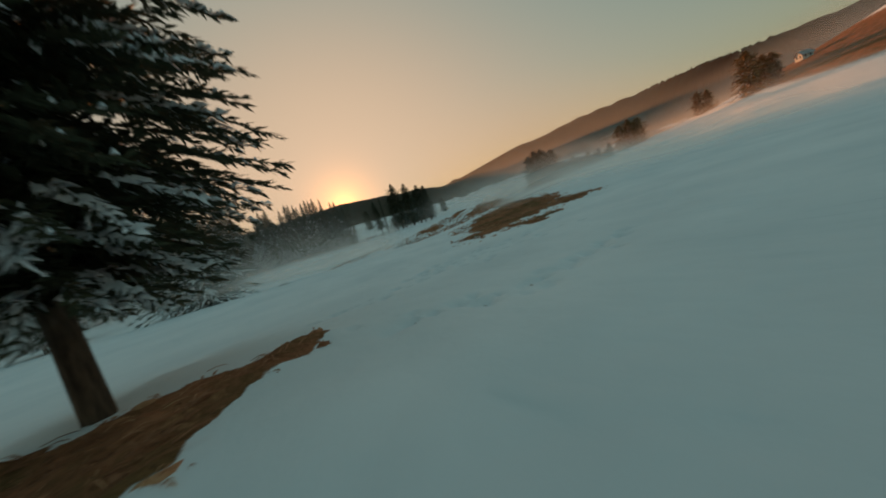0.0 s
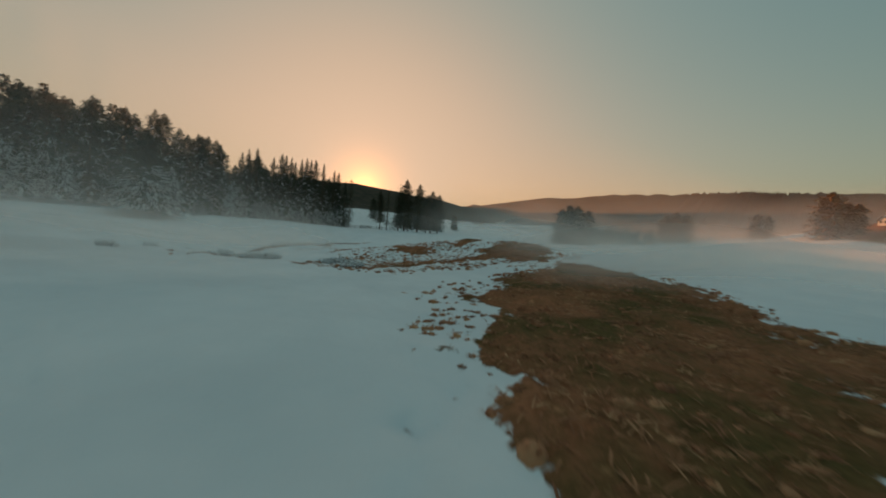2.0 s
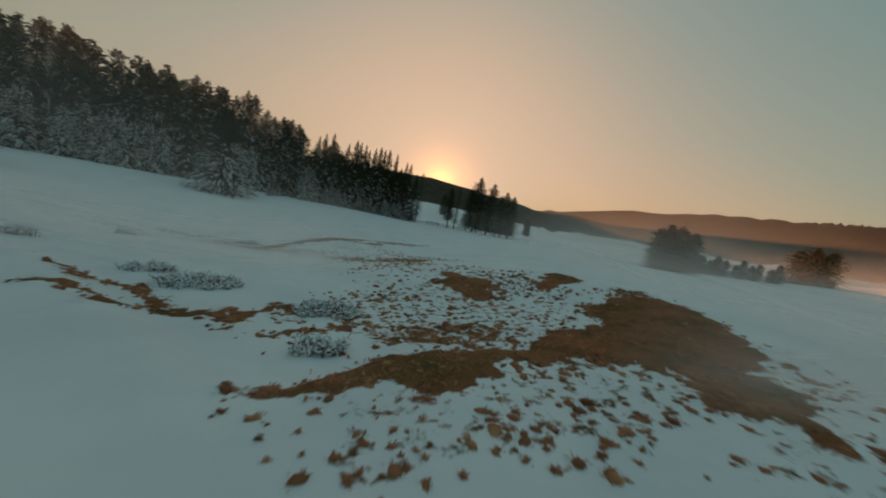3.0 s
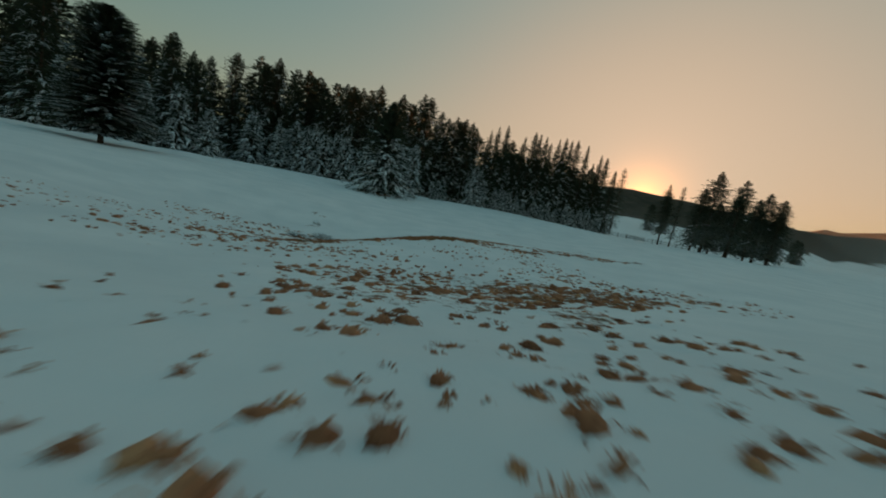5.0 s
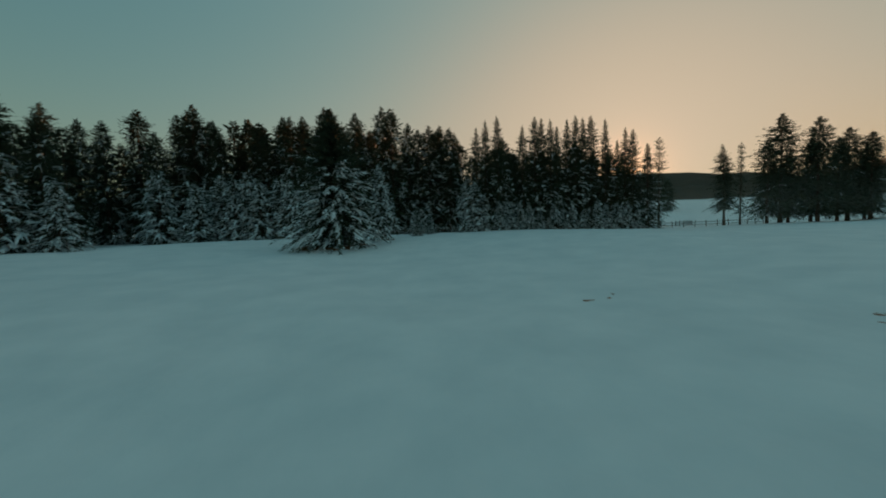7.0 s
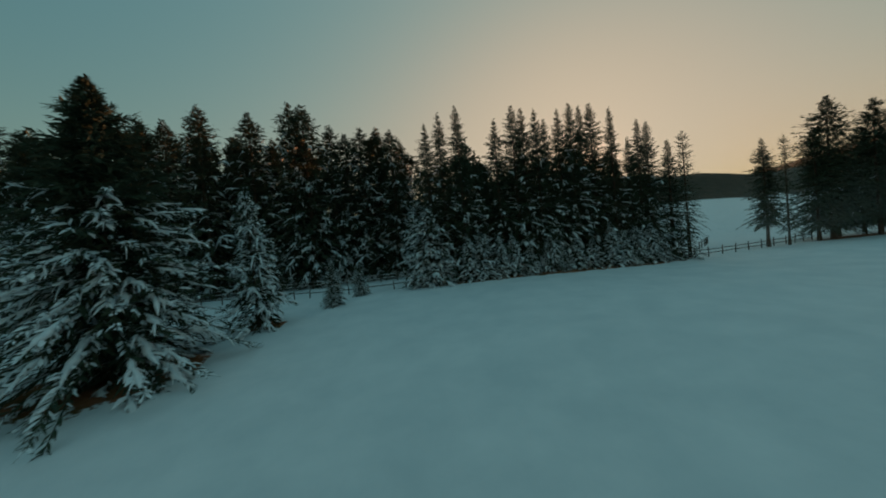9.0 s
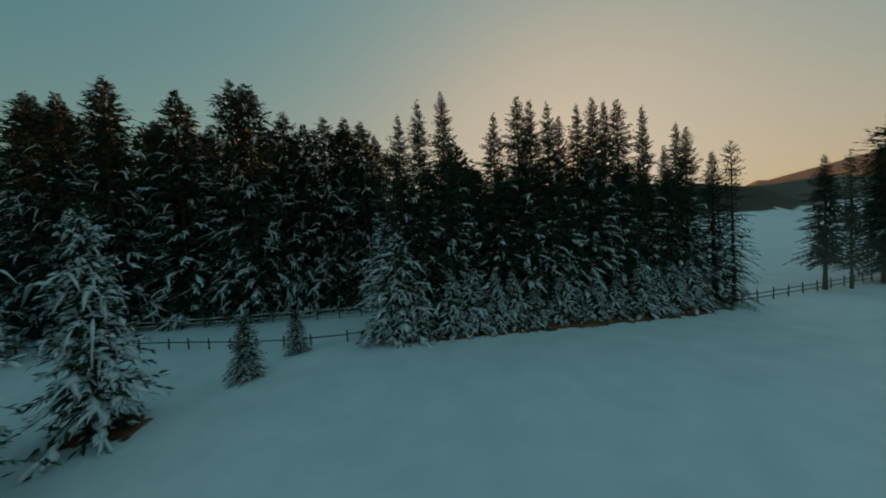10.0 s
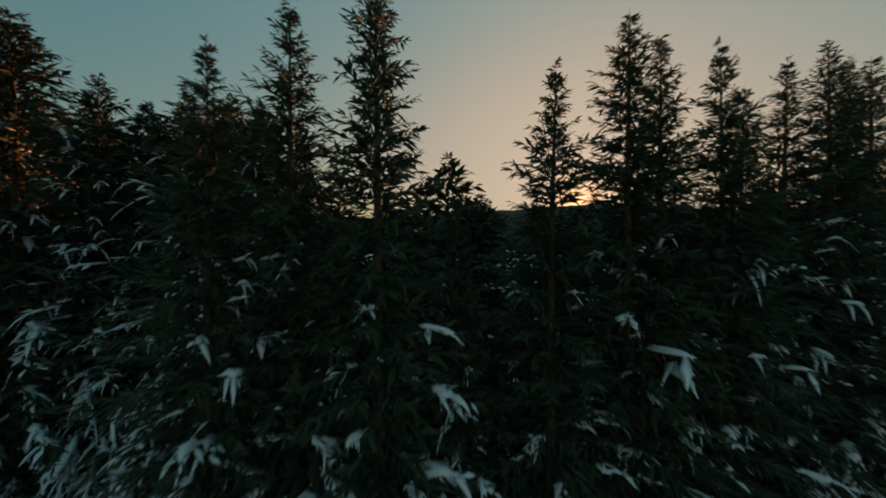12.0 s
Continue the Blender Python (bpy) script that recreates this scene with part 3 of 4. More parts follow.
NEAR = Kind(15, "big dark spruce with snow-dusted branches and a bare trunk foot", "", seed=900, radius=2.35, clear=1.4, spacing=0.15, per=12, stem=0.5, twigs=120, twig_len=0.27,
            snow=0.42, snow_top=0.9, frost=0.03, ragged=0.07, slim=0.4, cone=0.6, fat=0.13, lift=0.16, pad=1.0, foot=0.5)

CLUMP = [Kind(10, "round dark tree in a clump on the misty field", "trees in far clumps", seed=950 + k, radius=3.0, clear=1.0, spacing=0.4, per=6, twigs=11,
              twig_len=1.3, snow=0.0, snow_top=0.5, frost=0.0, ragged=0.35, slim=0.5, cone=0.55) for k in range(2)]

RUSSET_CLUMP = [Kind(10, "round russet autumn tree in a clump on the sunlit hill", "trees in far clumps", seed=970 + k, radius=3.2, clear=0.7, spacing=0.4, per=6, twigs=12,
                     twig_len=1.3, snow=0.0, snow_top=0.5, frost=0.0, ragged=0.35, slim=0.5, cone=0.6, needles=RUSSET) for k in range(2)]

# shelter belt: tops along one planted row
for n, (x, top) in enumerate([(13.8, 18.7), (15.5, 19.9), (17.4, 20.7), (19.6, 15.5), (22.3, 18.9), (24.4, 20.7), (26.0, 20.4), (27.3, 19.9), (28.7, 19.1), (30.8, 20.2),
                              (32.4, 21.0), (33.9, 20.9), (35.5, 21.2), (38.3, 20.6), (40.3, 16.5), (42.2, 18.9), (44.1, 18.7)]):
    BELT[n % 3 if x < 31 else 2 + n % 2].stand(x, 79.5 + RNG.uniform(-0.5, 0.5), top=top, wide=RNG.uniform(0.75, 1.0))
for x in (14.6, 18.4, 21.0, 23.4, 26.8, 29.8, 33.1, 36.8, 39.4, 43.0):
    BACK[RNG.randrange(3)].stand(x, 81.6 + RNG.uniform(-0.7, 0.7), top=RNG.uniform(13.5, 16.5), wide=RNG.uniform(0.8, 1.0))
THIN.stand(48.7, 79.0, top=17.0, wide=0.85)
BELT[3].stand(46.5, 79.3, top=16.0, wide=1.25)

# forest edge
EDGE_ROW = [(-23.2, 95, 25.4), (-20.8, 95.5, 25.5), (-15.6, 94.5, 27.2), (-9.6, 95.5, 26.3), (-3.8, 95, 27.5), (-1.9, 94, 26.9), (1.8, 95, 24.1), (3.9, 95.5, 22.8), (6.3, 95, 23.5),
            (8.9, 95, 23.6), (10.6, 94, 23.0), (-26.1, 100, 26.8), (-31.4, 100, 24.7), (-35.5, 100, 21.2), (-41.3, 100, 26.3), (-45.1, 100, 29.4), (-48.4, 100, 27.3), (-56.1, 100, 28.3),
            (-62.0, 98, 25.5), (-65.8, 97, 25.4), (-70.6, 95, 28.0), (-12.6, 97, 23.5), (-6.8, 97, 23.0), (-29.0, 97, 22.0), (-18.0, 97, 23.0), (-38.0, 97, 22.5), (-51.5, 97, 23.0),
            (12.5, 97, 22.0)]
WEST_STAND = [(-50.0, 66.5, 20.3), (-55.0, 68, 19.0), (-46.0, 68, 17.0), (-60.0, 64, 20.0), (-66.0, 58, 20.0), (-57.0, 50, 19.0), (-63.0, 46, 21.0), (-70.0, 52, 21.0), (-50.0, 44, 17.0),
              (-56.0, 38, 18.0), (-64.0, 36, 21.0)]
for n, (x, y, top) in enumerate(EDGE_ROW + WEST_STAND):
    EDGE[n % 4].stand(x, y, top=top, wide=RNG.uniform(0.85, 1.1))
# deeper forest
for k in range(17):
    BACK[k % 3].stand(-52 + k * 4 + RNG.uniform(-1, 1), 99.5 + RNG.uniform(-1, 2), tall=RNG.uniform(17, 20), wide=1.25)
for k in range(42):
    x = RNG.uniform(-85, 18)
    y = 100 + RNG.random() ** 1.3 * 45
    BACK[k % 3].stand(x, y, tall=RNG.uniform(18, 25), wide=RNG.uniform(0.9, 1.2))
for k in range(26):
    BACK[k % 3].stand(RNG.uniform(-95, -55), RNG.uniform(55, 108) if k > 12 else RNG.uniform(30, 100), tall=RNG.uniform(17, 23), wide=RNG.uniform(0.9, 1.2))
# the oldest trees, far back on the rising ground
for k in range(22):
    x, y = -66 + k * 2.9 + RNG.uniform(-1, 1), RNG.uniform(126, 142)
    BACK[k % 3].stand(x, y, top=0.26 * math.hypot(x, y) - RNG.uniform(0, 3), wide=RNG.uniform(0.8, 1.0))
# snowy young trees before the forest
for n, (x, y, tall) in enumerate([(-42.5, 84, 13), (-36.5, 84, 11), (-31.0, 86, 12), (-25.5, 84, 11), (-20.5, 84, 11.5), (-46.0, 63.0, 12.0), (-41.5, 64.5, 9.0), (-2.9, 70.4, 11.6),
                                  (-51, 62, 11), (-44, 86, 12), (-34, 88, 13), (-28.3, 86, 13), (-23, 87, 12), (-57, 60, 11)]):
    YOUNG[n % 3].stand(x, y, tall=tall, wide=0.78 if y == 70.4 else 1.0)
LONE.stand(-8.4, 63.2, tall=17.4, turn=40)
NEAR.stand(-30.6, -35.7, tall=15.5, turn=190)
EDGE[2].stand(-24.0, -8.3, top=12.8, turn=130, wide=1.75)
NEAR.stand(-35.2, 35.2, tall=14, turn=200, wide=2.1)
YOUNG[1].stand(13.0, 78.3, tall=9.0, wide=1.2)
YOUNG[2].stand(12.2, 80.2, tall=10.0, wide=1.1)
SAPLING.stand(2.6, 74.4, tall=4.3, wide=0.8)
SAPLING.stand(4.95, 78.3, tall=3.4, turn=120, wide=0.85)
# beside the gap
GAP.stand(62.5, 79.2, tall=15.4, lean=(0, -6))
THIN.stand(64.9, 78.2, tall=15.8, wide=0.7)
for n, (x, y, top) in enumerate([(71.0, 78.5, 16.5), (74.0, 78.6, 21.2), (79.6, 76.5, 20.0), (82.0, 79.5, 17.0), (86.0, 78, 16.5), (89.5, 78.8, 18.7), (92.0, 77.0, 17.5), (77.5, 80, 14.0), (94.5, 79.5, 15.0)]):
    PINE[n % 3].stand(x, y, top=top, wide=RNG.uniform(1.0, 1.25))
# far clumps
for n, (x, y, tall) in enumerate([(150, 118, 9.5), (158, 126, 10), (112, 155, 13)]):
    CLUMP[n % 2].stand(x, y, tall=tall, wide=0.9)
for n, (az, r, tall) in enumerate([(-65.6, 120, 11), (-66.6, 124, 12.5), (-67.8, 121, 12), (-69.2, 126, 11), (-67.0, 128, 11.5), (-70.6, 138, 5.5), (-71.5, 140, 4.5), (-72.2, 142, 6), (-73.0, 143, 5), (-73.9, 141, 4), (-74.5, 141, 5.5), (-75.4, 144, 4.5), (-76.0, 145, 5), (-77.0, 143, 4), (-77.6, 144, 5.5),
                                   (-79.2, 165, 11), (-80.4, 168, 12), (-81.6, 166, 11), (-88.6, 190, 10), (-89.6, 193, 9), (-94.4, 165, 15), (-95.6, 172, 11), (-96.4, 174, 10)]):
    (RUSSET_CLUMP if az < -79 else CLUMP)[n % 2].stand(-20 - math.sin(radians(az)) * r, -31 + math.cos(radians(az)) * r, tall=tall, wide=1.05)
# lower trees behind the belt, and snowy undergrowth along its foot
for k in range(26):
    BACK[k % 3].stand(RNG.uniform(11, 45), 86 + RNG.random() * 40, tall=RNG.uniform(11, 15), wide=RNG.uniform(1.1, 1.5))
for x, y, top in ((23.2, 96, 20.8), (21.5, 97, 19.2), (24.8, 98, 18.6), (26.5, 99, 18.3), (28, 101, 18.2)):
    BACK[0].stand(x, y, top=top)
for k in range(11):
    BACK[k % 3].stand(15.5 + k * 2.9 + RNG.uniform(-0.8, 0.8), 90 + RNG.uniform(-1.5, 1.5), top=RNG.uniform(15.6, 16.9), wide=1.1)
for k in range(16):
    YOUNG[k % 3].stand(12.6 + k * 2.05 + RNG.uniform(-0.5, 0.5), 77.4 + RNG.uniform(-0.4, 0.3), tall=RNG.uniform(3.0, 5.5), wide=RNG.uniform(0.9, 1.3))


# ---------------------------------------------------------------- fences
def box_bm(bm, size, m, taper=1.0):
    vs = bmesh.ops.create_cube(bm, size=1.0)["verts"]
    for v in vs:
        k = taper if v.co.z > 0 else 1.0
        v.co = m @ Vector((v.co.x * size[0] * k, v.co.y * size[1] * k, v.co.z * size[2]))


def bm_mesh(name, bm, material, bevel=0.0):
    if bevel:
        bmesh.ops.bevel(bm, geom=bm.edges[:], offset=bevel, segments=1, affect="EDGES")
    me = bpy.data.meshes.new(name)
    bm.to_mesh(me)
    bm.free()
    me.materials.append(material)
    return me


def post_mesh():
    bm = bmesh.new()
    bmesh.ops.create_cone(bm, cap_ends=True, segments=7, radius1=0.075, radius2=0.06, depth=1.5)
    bmesh.ops.translate(bm, vec=(0, 0, 0.5), verts=bm.verts)
    bmesh.ops.create_cone(bm, cap_ends=True, segments=7, radius1=0.06, radius2=0.008, depth=0.08, matrix=Matrix.Translation((0, 0, 1.29)))
    return bm_mesh("post", bm, WOOD)


def rail_mesh():
    """A split rail one metre long along x, to be stretched to its bay."""
    bm = bmesh.new()
    box_bm(bm, (1.04, 0.045, 0.1), Matrix.Identity(4))
    return bm_mesh("rail", bm, WOOD, 0.012)


def rail_snow_mesh():
    bm = bmesh.new()
    box_bm(bm, (0.96, 0.07, 0.06), Matrix.Identity(4), 0.5)
    return bm_mesh("rail_snow", bm, SNOW, 0.015)


POST, RAIL, RAIL_SNOW = post_mesh(), rail_mesh(), rail_snow_mesh()


def build_fence(points, label, bay=2.3, heights=(0.55, 1.0), snowy=False, post=1.0):
    rng = random.Random(len(points) + int(points[0][0]))
    root = new("fence", None)
    root.location = (points[0][0], points[0][1], land_at(*points[0][:2]))
    tagged(root, label, "fence", "pasture fences")
    spots = []
    for (x0, y0), (x1, y1) in zip(points, points[1:]):
        n = max(1, round(math.hypot(x1 - x0, y1 - y0) / bay))
        spots += [(x0 + (x1 - x0) * k / n, y0 + (y1 - y0) * k / n) for k in range(n)]
    spots.append(points[-1])
    inv = Matrix.Translation(-Vector(root.location))
    for x, y in spots:
        p = part_of("post", POST, root)
        p.matrix_basis = inv @ pose(x, y, land_at(x, y) - 0.02, rng.uniform(-4, 4), rng.uniform(-4, 4), rng.uniform(0, 90)) @ Matrix.Diagonal((1, 1, post, 1))
    for (x0, y0), (x1, y1) in zip(spots, spots[1:]):
        for h in heights:
            a0 = Vector((x0, y0, land_at(x0, y0) + h + rng.uniform(-0.04, 0.04)))
            a1 = Vector((x1, y1, land_at(x1, y1) + h + rng.uniform(-0.04, 0.04)))
            d = a1 - a0
            off = Vector((-d.y, d.x, 0)).normalized() * -0.09
            m = Matrix.Translation((a0 + a1) / 2 + off) @ d.to_track_quat("X", "Z").to_matrix().to_4x4() @ Matrix.Diagonal((d.length, 1, 1, 1))
            part_of("rail", RAIL, root).matrix_basis = inv @ m
            if snowy:
                part_of("rail_snow", RAIL_SNOW, root).matrix_basis = inv @ Matrix.Translation((0, 0, 0.075)) @ m


build_fence([(-22, 88.5), (-14, 86), (-6.4, 84), (-0.9, 81.7), (5.8, 79.6), (11.5, 79.2)], "weathered wooden post and rail fence in snow before the forest", heights=(0.62,), post=0.75)
build_fence([(-24, 93.5), (-13.5, 92.3), (-2, 90.8), (9.7, 88.6), (13.5, 88)], "snow-capped wooden rail fence along the forest edge", heights=(0.5, 0.95), snowy=True)
build_fence([(45.6, 77.6), (55.8, 78.6), (66, 79.4), (72, 80)], "weathered wooden rail fence across the gap in the trees", heights=(0.45, 0.9))
build_fence([(69, 94), (62.5, 89.0), (58, 86)], "short wooden rail fence on the field behind the gap", heights=(0.5, 0.95))


# ---------------------------------------------------------------- dry grass
def blade(V, F, base, way, length, rise, width, bend=0.5):
    """A curved blade of grass: two quads and a tip, along way (a unit vector on the ground)."""
    cx, cy = -way[1] * width, way[0] * width
    o = len(V)
    for v, w in ((0.0, 1.0), (0.45, 0.9), (0.8, 0.55)):
        x, y, z = base[0] + way[0] * length * v, base[1] + way[1] * length * v, base[2] + rise * (v - bend * v * v)
        V += [(x - cx * w, y - cy * w, z), (x + cx * w, y + cy * w, z + 0.004)]
    V.append((base[0] + way[0] * length, base[1] + way[1] * length, base[2] + rise * (1 - bend)))
    F += [(o, o + 1, o + 3, o + 2), (o + 2, o + 3, o + 5, o + 4), (o + 4, o + 5, o + 6)]


def tussock(V, F, rng, px, py, pz, size, high):
    """A low, ragged mound of matted grass."""
    turn, thin = rng.uniform(0, 6.28), rng.uniform(0.5, 0.95)
    c, s_ = math.cos(turn), math.sin(turn)
    o = len(V)
    for ring, (rad, hh) in enumerate(((1.0, -0.04), (0.7, 0.65 * high))):
        for k in range(7):
            an = 0.8976 * k + ring * 0.45
            rr = size * rad * rng.uniform(0.6, 1.25)
            u, v = rr * math.cos(an), rr * math.sin(an) * thin
            V.append((px + u * c - v * s_, py + u * s_ + v * c, pz + hh * rng.uniform(0.7, 1.2)))
    V.append((px, py, pz + high))
    for k in range(7):
        j = (k + 1) % 7
        F += [(o + k, o + j, o + 7 + j, o + 7 + k), (o + 7 + k, o + 7 + j, o + 14)]


def build_tufts():
    """Tussocks with loose blades, singly in thin snow and crowded where it is bare, and long grass that lies flat there."""
    rng = np.random.default_rng(21)
    V, F = [], []
    area = (17 + 34) * 63.0
    n = 170000
    x, y = rng.uniform(-34, 17, n), rng.uniform(-41, 22.0, n)
    d = bare(x, y)
    keep = rng.random(n) < np.clip(50 * d ** 2.1, 0, 20) * (d > 0.12) * area / n
    x, y, d = x[keep], y[keep], d[keep]
    for px, py, pz, dd in zip(x.tolist(), y.tolist(), land(x, y).tolist(), d.tolist()):
        mat_ = dd > 0.75
        size = float(np.clip(rng.lognormal(-2.35, 0.4), 0.05, 0.2)) * (0.4 + 0.95 * dd) * (0.65 if mat_ else 1.0)
        high = size * rng.uniform(0.3, 0.65) * (0.7 if mat_ else 1.0)
        tussock(V, F, rng, px, py, pz, size, high)
        sway = math.sin(px * 1.3 + 2 * math.sin(py * 0.9)) * 1.5
        for _ in range(12):
            a = rng.uniform(0, 6.28)
            r = rng.uniform(0.1, 0.9) * size
            a += 0.6 * math.sin(sway - a)
            blade(V, F, (px + r * math.cos(a), py + r * math.sin(a), pz + high * (1 - r / size)), (math.cos(a), math.sin(a)), (0.03 + size) * rng.uniform(0.2, 0.5),
                  (0.04 + size) * rng.uniform(0.2, 0.7), rng.uniform(0.004, 0.009), 0.9)
    # grass pressed flat by the snow, combed in swirls
    n = 60000
    x, y = rng.uniform(-34, 17, n), rng.uniform(-41, 22.0, n)
    d = bare(x, y)
    keep = (d > 0.7) & (rng.random(n) < 0.95)
    x, y, d = x[keep], y[keep], d[keep]
    for px, py, pz in zip(x.tolist(), y.tolist(), land(x, y).tolist()):
        sway = 2.2 * math.sin(px * 0.9 + 1.6 * math.sin(py * 0.8)) + 1.4 * math.sin(py * 1.7 + px)
        for _ in range(2):
            a = sway + rng.normal(0, 0.9)
            blade(V, F, (px + rng.normal(0, 0.08), py + rng.normal(0, 0.08), pz + rng.uniform(0.03, 0.1)), (math.cos(a), math.sin(a)), rng.uniform(0.12, 0.32), rng.uniform(0.05, 0.14), rng.uniform(0.006, 0.013), 1.1)
    return tagged(new("dry_grass", mesh_from("dry_grass", V, F, GRASS, True)), "dry brown grass tussocks poking through the snow", "grass", kind="stuff")


build_tufts()


def frosted_shrub(x, y, size, stems, seed):
    """A low tangle of weed stems in a hollow, hung with frost and snow."""
    rng = np.random.default_rng(seed)
    root = new("frosted_shrub", None)
    root.location = (x, y, land_at(x, y))
    V, F, SV, SF = [], [], [], []
    up = np.array([0, 0, 1.0])
    for _ in range(stems):
        a, r = rng.uniform(0, 6.28), size * math.sqrt(rng.random())
        px, py = r * math.cos(a), r * math.sin(a) * 0.75
        base = np.array([px, py, land_at(x + px, y + py) - root.location.z - 0.03])
        tall = rng.uniform(0.15, 0.5) * (1.15 - 0.6 * r / size)
        lean = rng.normal(0, 0.35, 2)
        side = np.array([math.cos(a), math.sin(a), 0])
        pts = [base + np.array([lean[0] * v * v, lean[1] * v * v, v - 0.18 * v * v]) * tall for v in (0, 0.35, 0.7, 1.0)]
        strip(pts, side, np.cross(side, up), [0.011, 0.009, 0.006, 0.003], 0.1, V, F)
        for _ in range(5):
            v = rng.uniform(0.3, 1.0)
            p = base + np.array([lean[0] * v * v, lean[1] * v * v, v - 0.18 * v * v]) * tall
            b = rng.uniform(0, 6.28)
            d = np.array([math.cos(b), math.sin(b), rng.uniform(-0.2, 0.8)])
            ln = rng.uniform(0.06, 0.16)
            cr = np.array([-math.sin(b), math.cos(b), 0])
            strip([p, p + d * ln * 0.6, p + d * ln - up * 0.02], cr, up, [0.006, 0.012, 0.003], 0.06, V, F)
            if rng.random() < 0.55:
                q = p + up * 0.012
                strip([q + d * ln * 0.2, q + d * ln * 0.6, q + d * ln], cr, up, [0.008, 0.022, 0.006], 0.2, SV, SF)
    part_of("tangle", mesh_from("tangle", V, F, WEED), root)["kind"] = "stuff"
    part_of("frost", mesh_from("frost", SV, SF, SNOW), root)["kind"] = "stuff"
    return tagged(root, "low grey shrub of frosted weed stems in a snowy hollow", "shrub", "frosted shrubs")


for n, (x, y, size, stems) in enumerate([(-8.3, -14.0, 0.95, 170), (-11.3, -11.2, 1.15, 170), (-9.3, -16.9, 0.55, 70), (-12.6, -9.6, 0.7, 60), (-6.5, 17.9, 0.85, 120), (0.8, 20.4, 0.5, 26), (-8.2, 22.0, 0.3, 16), (-7.6, 16.4, 0.7, 50),
                                         (-16.6, -5.0, 0.5, 40), (-14.4, -0.6, 0.5, 24)]):
    frosted_shrub(x, y, size, stems, 40 + n)


# ---------------------------------------------------------------- house on the far slope
def house():
    wall_m = mat("white_plaster", (0.78, 0.76, 0.72), 0.85)[0]
    roof_m, nd, lk, bs = mat("grey_roof", (0.22, 0.2, 0.19), 0.8)
    lk.new(n_ramp(nd, lk, n_noise(nd, lk, nd.new("ShaderNodeTexCoord").outputs["Object"], 2.0, 4), [(0.3, (0.14, 0.12, 0.11)), (0.7, (0.6, 0.6, 0.62))]), bs.inputs["Base Color"])
    glass_m = mat("dark_glass", (0.03, 0.035, 0.04), 0.1, 0.6)[0]
    x, y = 173.0, -60.0
    root = new("house", None)
    root.matrix_world = pose(x, y, land_at(x, y) - 0.2, 0, 0, 38) @ Matrix.Diagonal((0.8, 0.8, 0.8, 1))
    tagged(root, "small white gabled house on the sunlit slope", "house")
    bm = bmesh.new()
    w, l, h, g = 1.9, 2.6, 2.4, 4.2
    prof = [(-w, 0), (w, 0), (w, h), (0, g), (-w, h)]
    ends = [[bm.verts.new((px, sy, pz)) for px, pz in prof] for sy in (-l, l)]
    bm.faces.new(ends[0])
    bm.faces.new(ends[1][::-1])
    for k in range(5):
        bm.faces.new((ends[0][k], ends[1][k], ends[1][(k + 1) % 5], ends[0][(k + 1) % 5]))
    bmesh.ops.recalc_face_normals(bm, faces=bm.faces)
    part_of("wall", bm_mesh("wall", bm, wall_m), root)
    for sgn in (-1, 1):
        bm = bmesh.new()
        run = math.hypot(w + 0.5, (g - h) * (w + 0.5) / w)
        box_bm(bm, (run, 2 * l + 0.9, 0.18), pose(sgn * (w + 0.5) / 2, 0, (g + g - (g - h) * (w + 0.5) / w) / 2 + 0.12, 0, math.degrees(math.atan2(g - h, w)) * sgn, 0))
        part_of("roof", bm_mesh("roof", bm, roof_m, 0.02), root)
    for px, py, sx, sy in ((-0.85, l + 0.03, 0.6, 0.08), (0.85, l + 0.03, 0.6, 0.08), (-w - 0.03, -1.1, 0.08, 0.7), (-w - 0.03, 1.1, 0.08, 0.7), (w + 0.03, 0.4, 0.08, 0.7)):
        bm = bmesh.new()
        box_bm(bm, (sx, sy, 1.1), Matrix.Translation((px, py, 1.6)))
        part_of("window", bm_mesh("window", bm, glass_m, 0.02), root)
    bm = bmesh.new()
    box_bm(bm, (0.5, 0.5, 1.3), Matrix.Translation((0.6, 0.8, 4.0)))
    part_of("chimney", bm_mesh("chimney", bm, wall_m, 0.03), root)


house()


# ---------------------------------------------------------------- mist over the low ground
def mist_material(pale):
    m, nd, lk, b = mat("mist", (0.9, 0.9, 0.9), 1.0, 0.0)
    out = nd["Material Output"]
    nd.remove(b)
    clear, dif, tra = nd.new("ShaderNodeBsdfTransparent"), nd.new("ShaderNodeBsdfDiffuse"), nd.new("ShaderNodeBsdfTranslucent")
    for n in (dif, tra):
        n.inputs[0].default_value = (pale, pale, pale, 1)
    both, all_ = nd.new("ShaderNodeMixShader"), nd.new("ShaderNodeMixShader")
    both.inputs[0].default_value = 0.6
    lk.new(dif.outputs[0], both.inputs[1])
    lk.new(tra.outputs[0], both.inputs[2])
    at = nd.new("ShaderNodeAttribute")
    at.attribute_name = "thick"
    co = nd.new("ShaderNodeTexCoord").outputs["Object"]
    st = nd.new("ShaderNodeMapping")
    st.inputs["Scale"].default_value = (1, 1, 3)
    lk.new(co, st.inputs[0])
    f = nd.new("ShaderNodeMapRange")
    f.inputs[1].default_value, f.inputs[2].default_value, f.inputs[3].default_value, f.inputs[4].default_value = 0.25, 0.75, 0.85, 1.1
    lk.new(n_noise(nd, lk, st.outputs[0], 0.02, 4), f.inputs[0])
    lk.new(n_math(nd, lk, "MULTIPLY", at.outputs["Fac"], f.outputs[0], True), all_.inputs[0])
    lk.new(clear.outputs[0], all_.inputs[1])
    lk.new(both.outputs[0], all_.inputs[2])
    lk.new(all_.outputs[0], out.inputs[0])
    return m


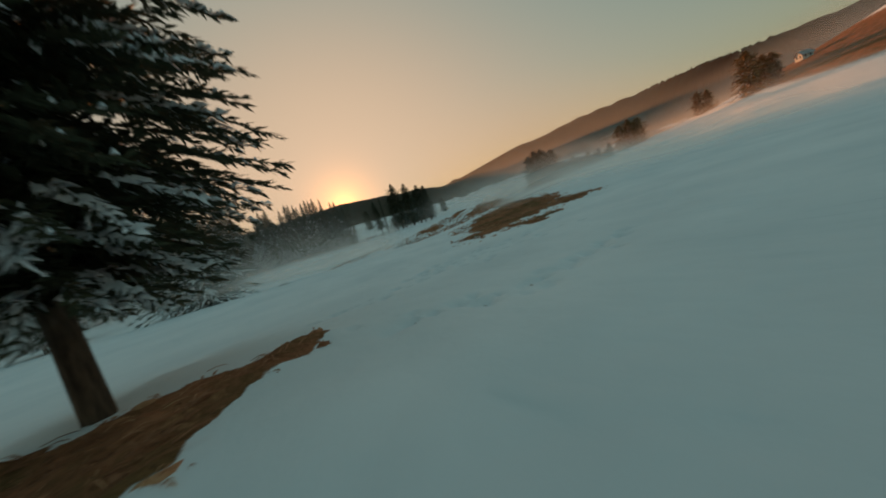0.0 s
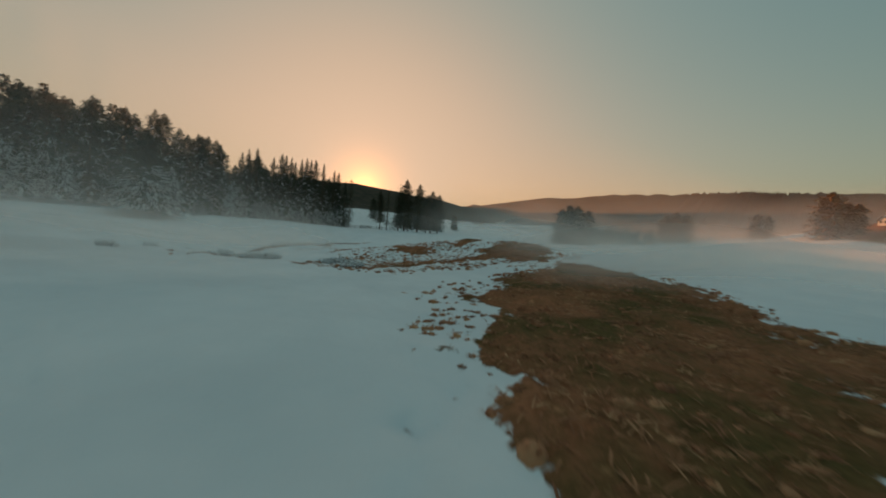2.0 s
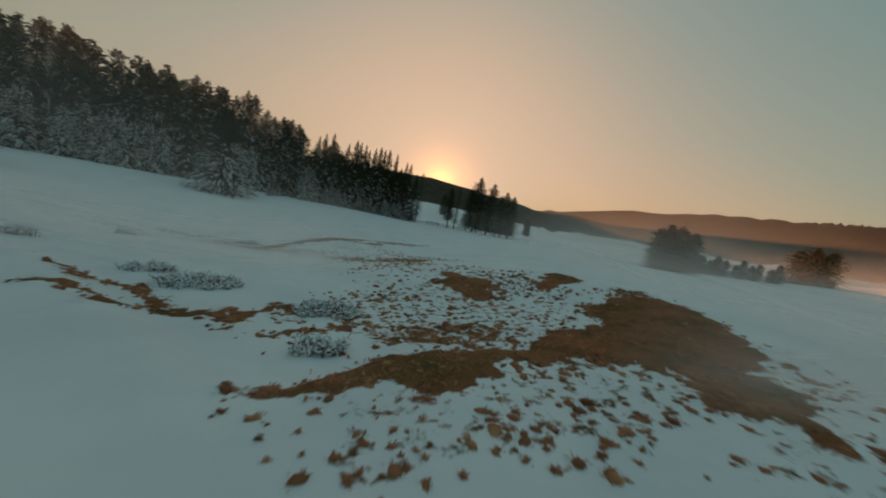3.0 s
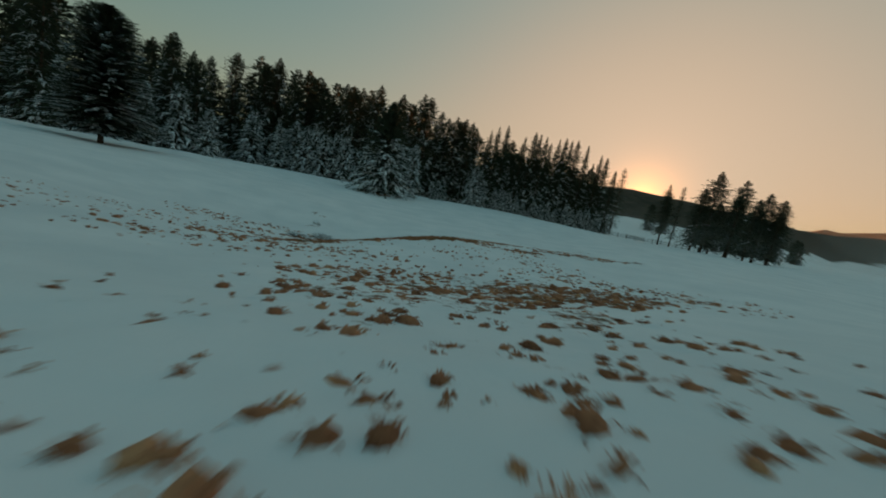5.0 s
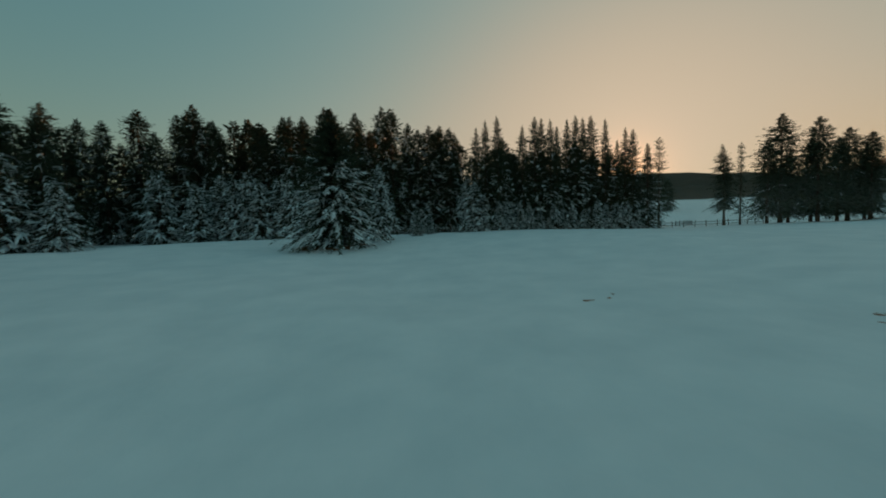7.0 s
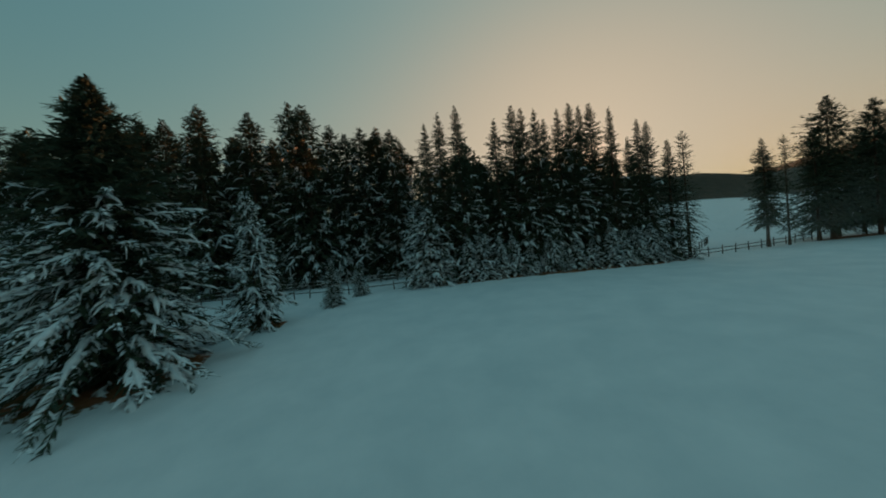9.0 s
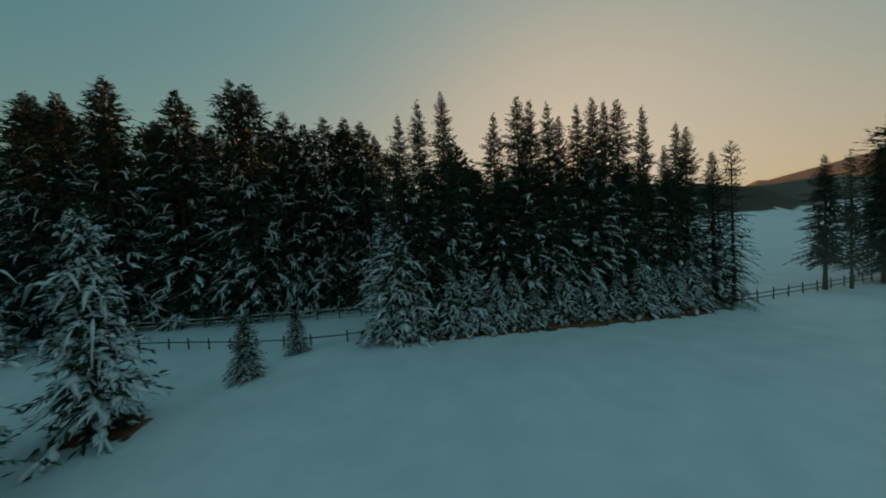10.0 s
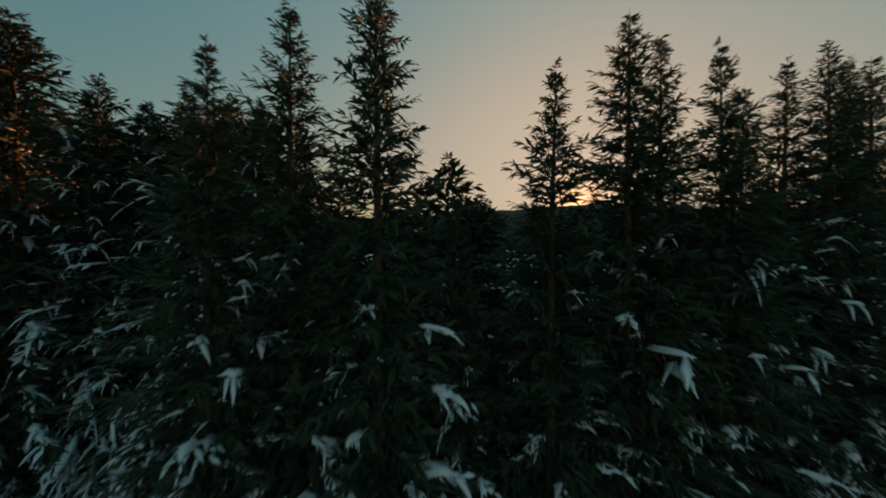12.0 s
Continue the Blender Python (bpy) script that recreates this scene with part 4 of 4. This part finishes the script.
# one mist in two tones: greyer where the sun hits, paler in shade
SUNLIT_MIST, SHADED_MIST = mist_material(0.7), mist_material(0.97)


def mist_bank(radius, az0, az1, tall, thick):
    """A bank of thin mist that follows the ground in an arc round the meadow and fades upwards and at its ends."""
    V, F, T = [], [], []
    nu, nv = 70, 9
    for i in range(nu + 1):
        u = i / nu
        az = radians(az0 + (az1 - az0) * u)
        r = radius * (1 + 0.04 * math.sin(u * 9 + radius))
        x, y = 0 - math.sin(az) * r, -20 + math.cos(az) * r
        g = land_at(x, y) - 1.0
        hh = tall * (0.8 + 0.3 * math.sin(u * 7 + radius * 0.1))
        for j in range(nv + 1):
            v = j / nv
            V.append((x, y, g + hh * v))
            T.append(thick * (1 - v) ** 1.3 * min(1, 3 * u, 6 * (1 - u)))
    for i in range(nu):
        for j in range(nv):
            q = i * (nv + 1) + j
            F.append((q, q + nv + 1, q + nv + 2, q + 1))
    me = mesh_from("mist", V, F, SUNLIT_MIST, True)
    me.attributes.new("thick", "FLOAT", "POINT").data.foreach_set("value", T)
    return tagged(new("mist", me), "thin bank of morning mist and painted haze over the snow", "mist", kind="stuff")


mist_bank(82, -66, -118, 7, 0.12)
mist_bank(108, -64, -118, 8, 0.15)
mist_bank(140, -57, -118, 12, 0.26)
mist_bank(215, -48, -118, 20, 0.26)
mist_bank(330, -44, -118, 50, 0.28)
# tall sheet that paints the aerial haze over the far hills
mist_bank(560, -40, -118, 150, 0.28)


def mist_curtain(points, tall, thick, fade0, fade1):
    """A sheet along a line of places, for low mist drifts and an added glare veil, thickest at a third of its height.
    """
    V, F, T = [], [], []
    seg, nv = 14, 10
    line = [Vector(p) for p in points]
    spots = [a.lerp(b, k / seg) for a, b in zip(line, line[1:]) for k in range(seg)] + [line[-1]]
    for i, p in enumerate(spots):
        end = min(1.0, i / fade0, (len(spots) - 1 - i) / fade1)
        end = end * end * (3 - 2 * end)
        g = land_at(p.x, p.y) - 0.05
        hh = tall * (0.85 + 0.2 * math.sin(i * 0.31 + tall))
        for j in range(nv + 1):
            v = j / nv
            V.append((p.x, p.y, g + hh * v))
            T.append(thick * min(1.0, v / 0.3) ** 1.5 * (1 - max(0, v - 0.3) / 0.7) ** 1.5 * end)
    for i in range(len(spots) - 1):
        for j in range(nv):
            q = i * (nv + 1) + j
            F.append((q, q + nv + 1, q + nv + 2, q + 1))
    me = mesh_from("mist", V, F, SHADED_MIST, True)
    me.attributes.new("thick", "FLOAT", "POINT").data.foreach_set("value", T)
    return tagged(new("mist", me), "thin drift of morning mist and added sun haze over the meadow", "mist", kind="stuff")


mist_curtain([(-40, 0), (-22, -6), (-4.9, -11.5)], 4.0, 0.4, 24, 3)
mist_curtain([(-44, 9), (-22, 0), (-3.2, -5)], 5.0, 0.4, 24, 3)
mist_curtain([(-52, 4), (-24, -3), (-4.6, -9)], 16.0, 0.14, 16, 6)
mist_curtain([(-12.5, -21.4), (-20, -14.5), (-34, -5)], 4.5, 0.3, 4, 12)
mist_curtain([(-13.6, -23.0), (-22, -17.5), (-38, -10)], 3.0, 0.25, 4, 12)
mist_curtain([(-9.0, -24.6), (-3.6, -31), (3, -40), (6, -52)], 3.6, 0.42, 4, 12)
mist_curtain([(-5.6, -20.6), (1.5, -30), (8, -40), (11, -52)], 4.2, 0.42, 4, 12)
mist_curtain([(0.2, -13), (14, -20), (35, -32), (65, -55)], 5.0, 0.32, 6, 14)
mist_curtain([(1.4, -6), (16, -12), (40, -24), (75, -45)], 6.0, 0.28, 6, 14)
# a sheet added before the gap to imitate the sun's veiling glare
mist_curtain([(36, 71), (60, 74), (85, 74), (112, 72)], 13.0, 0.08, 10, 10)
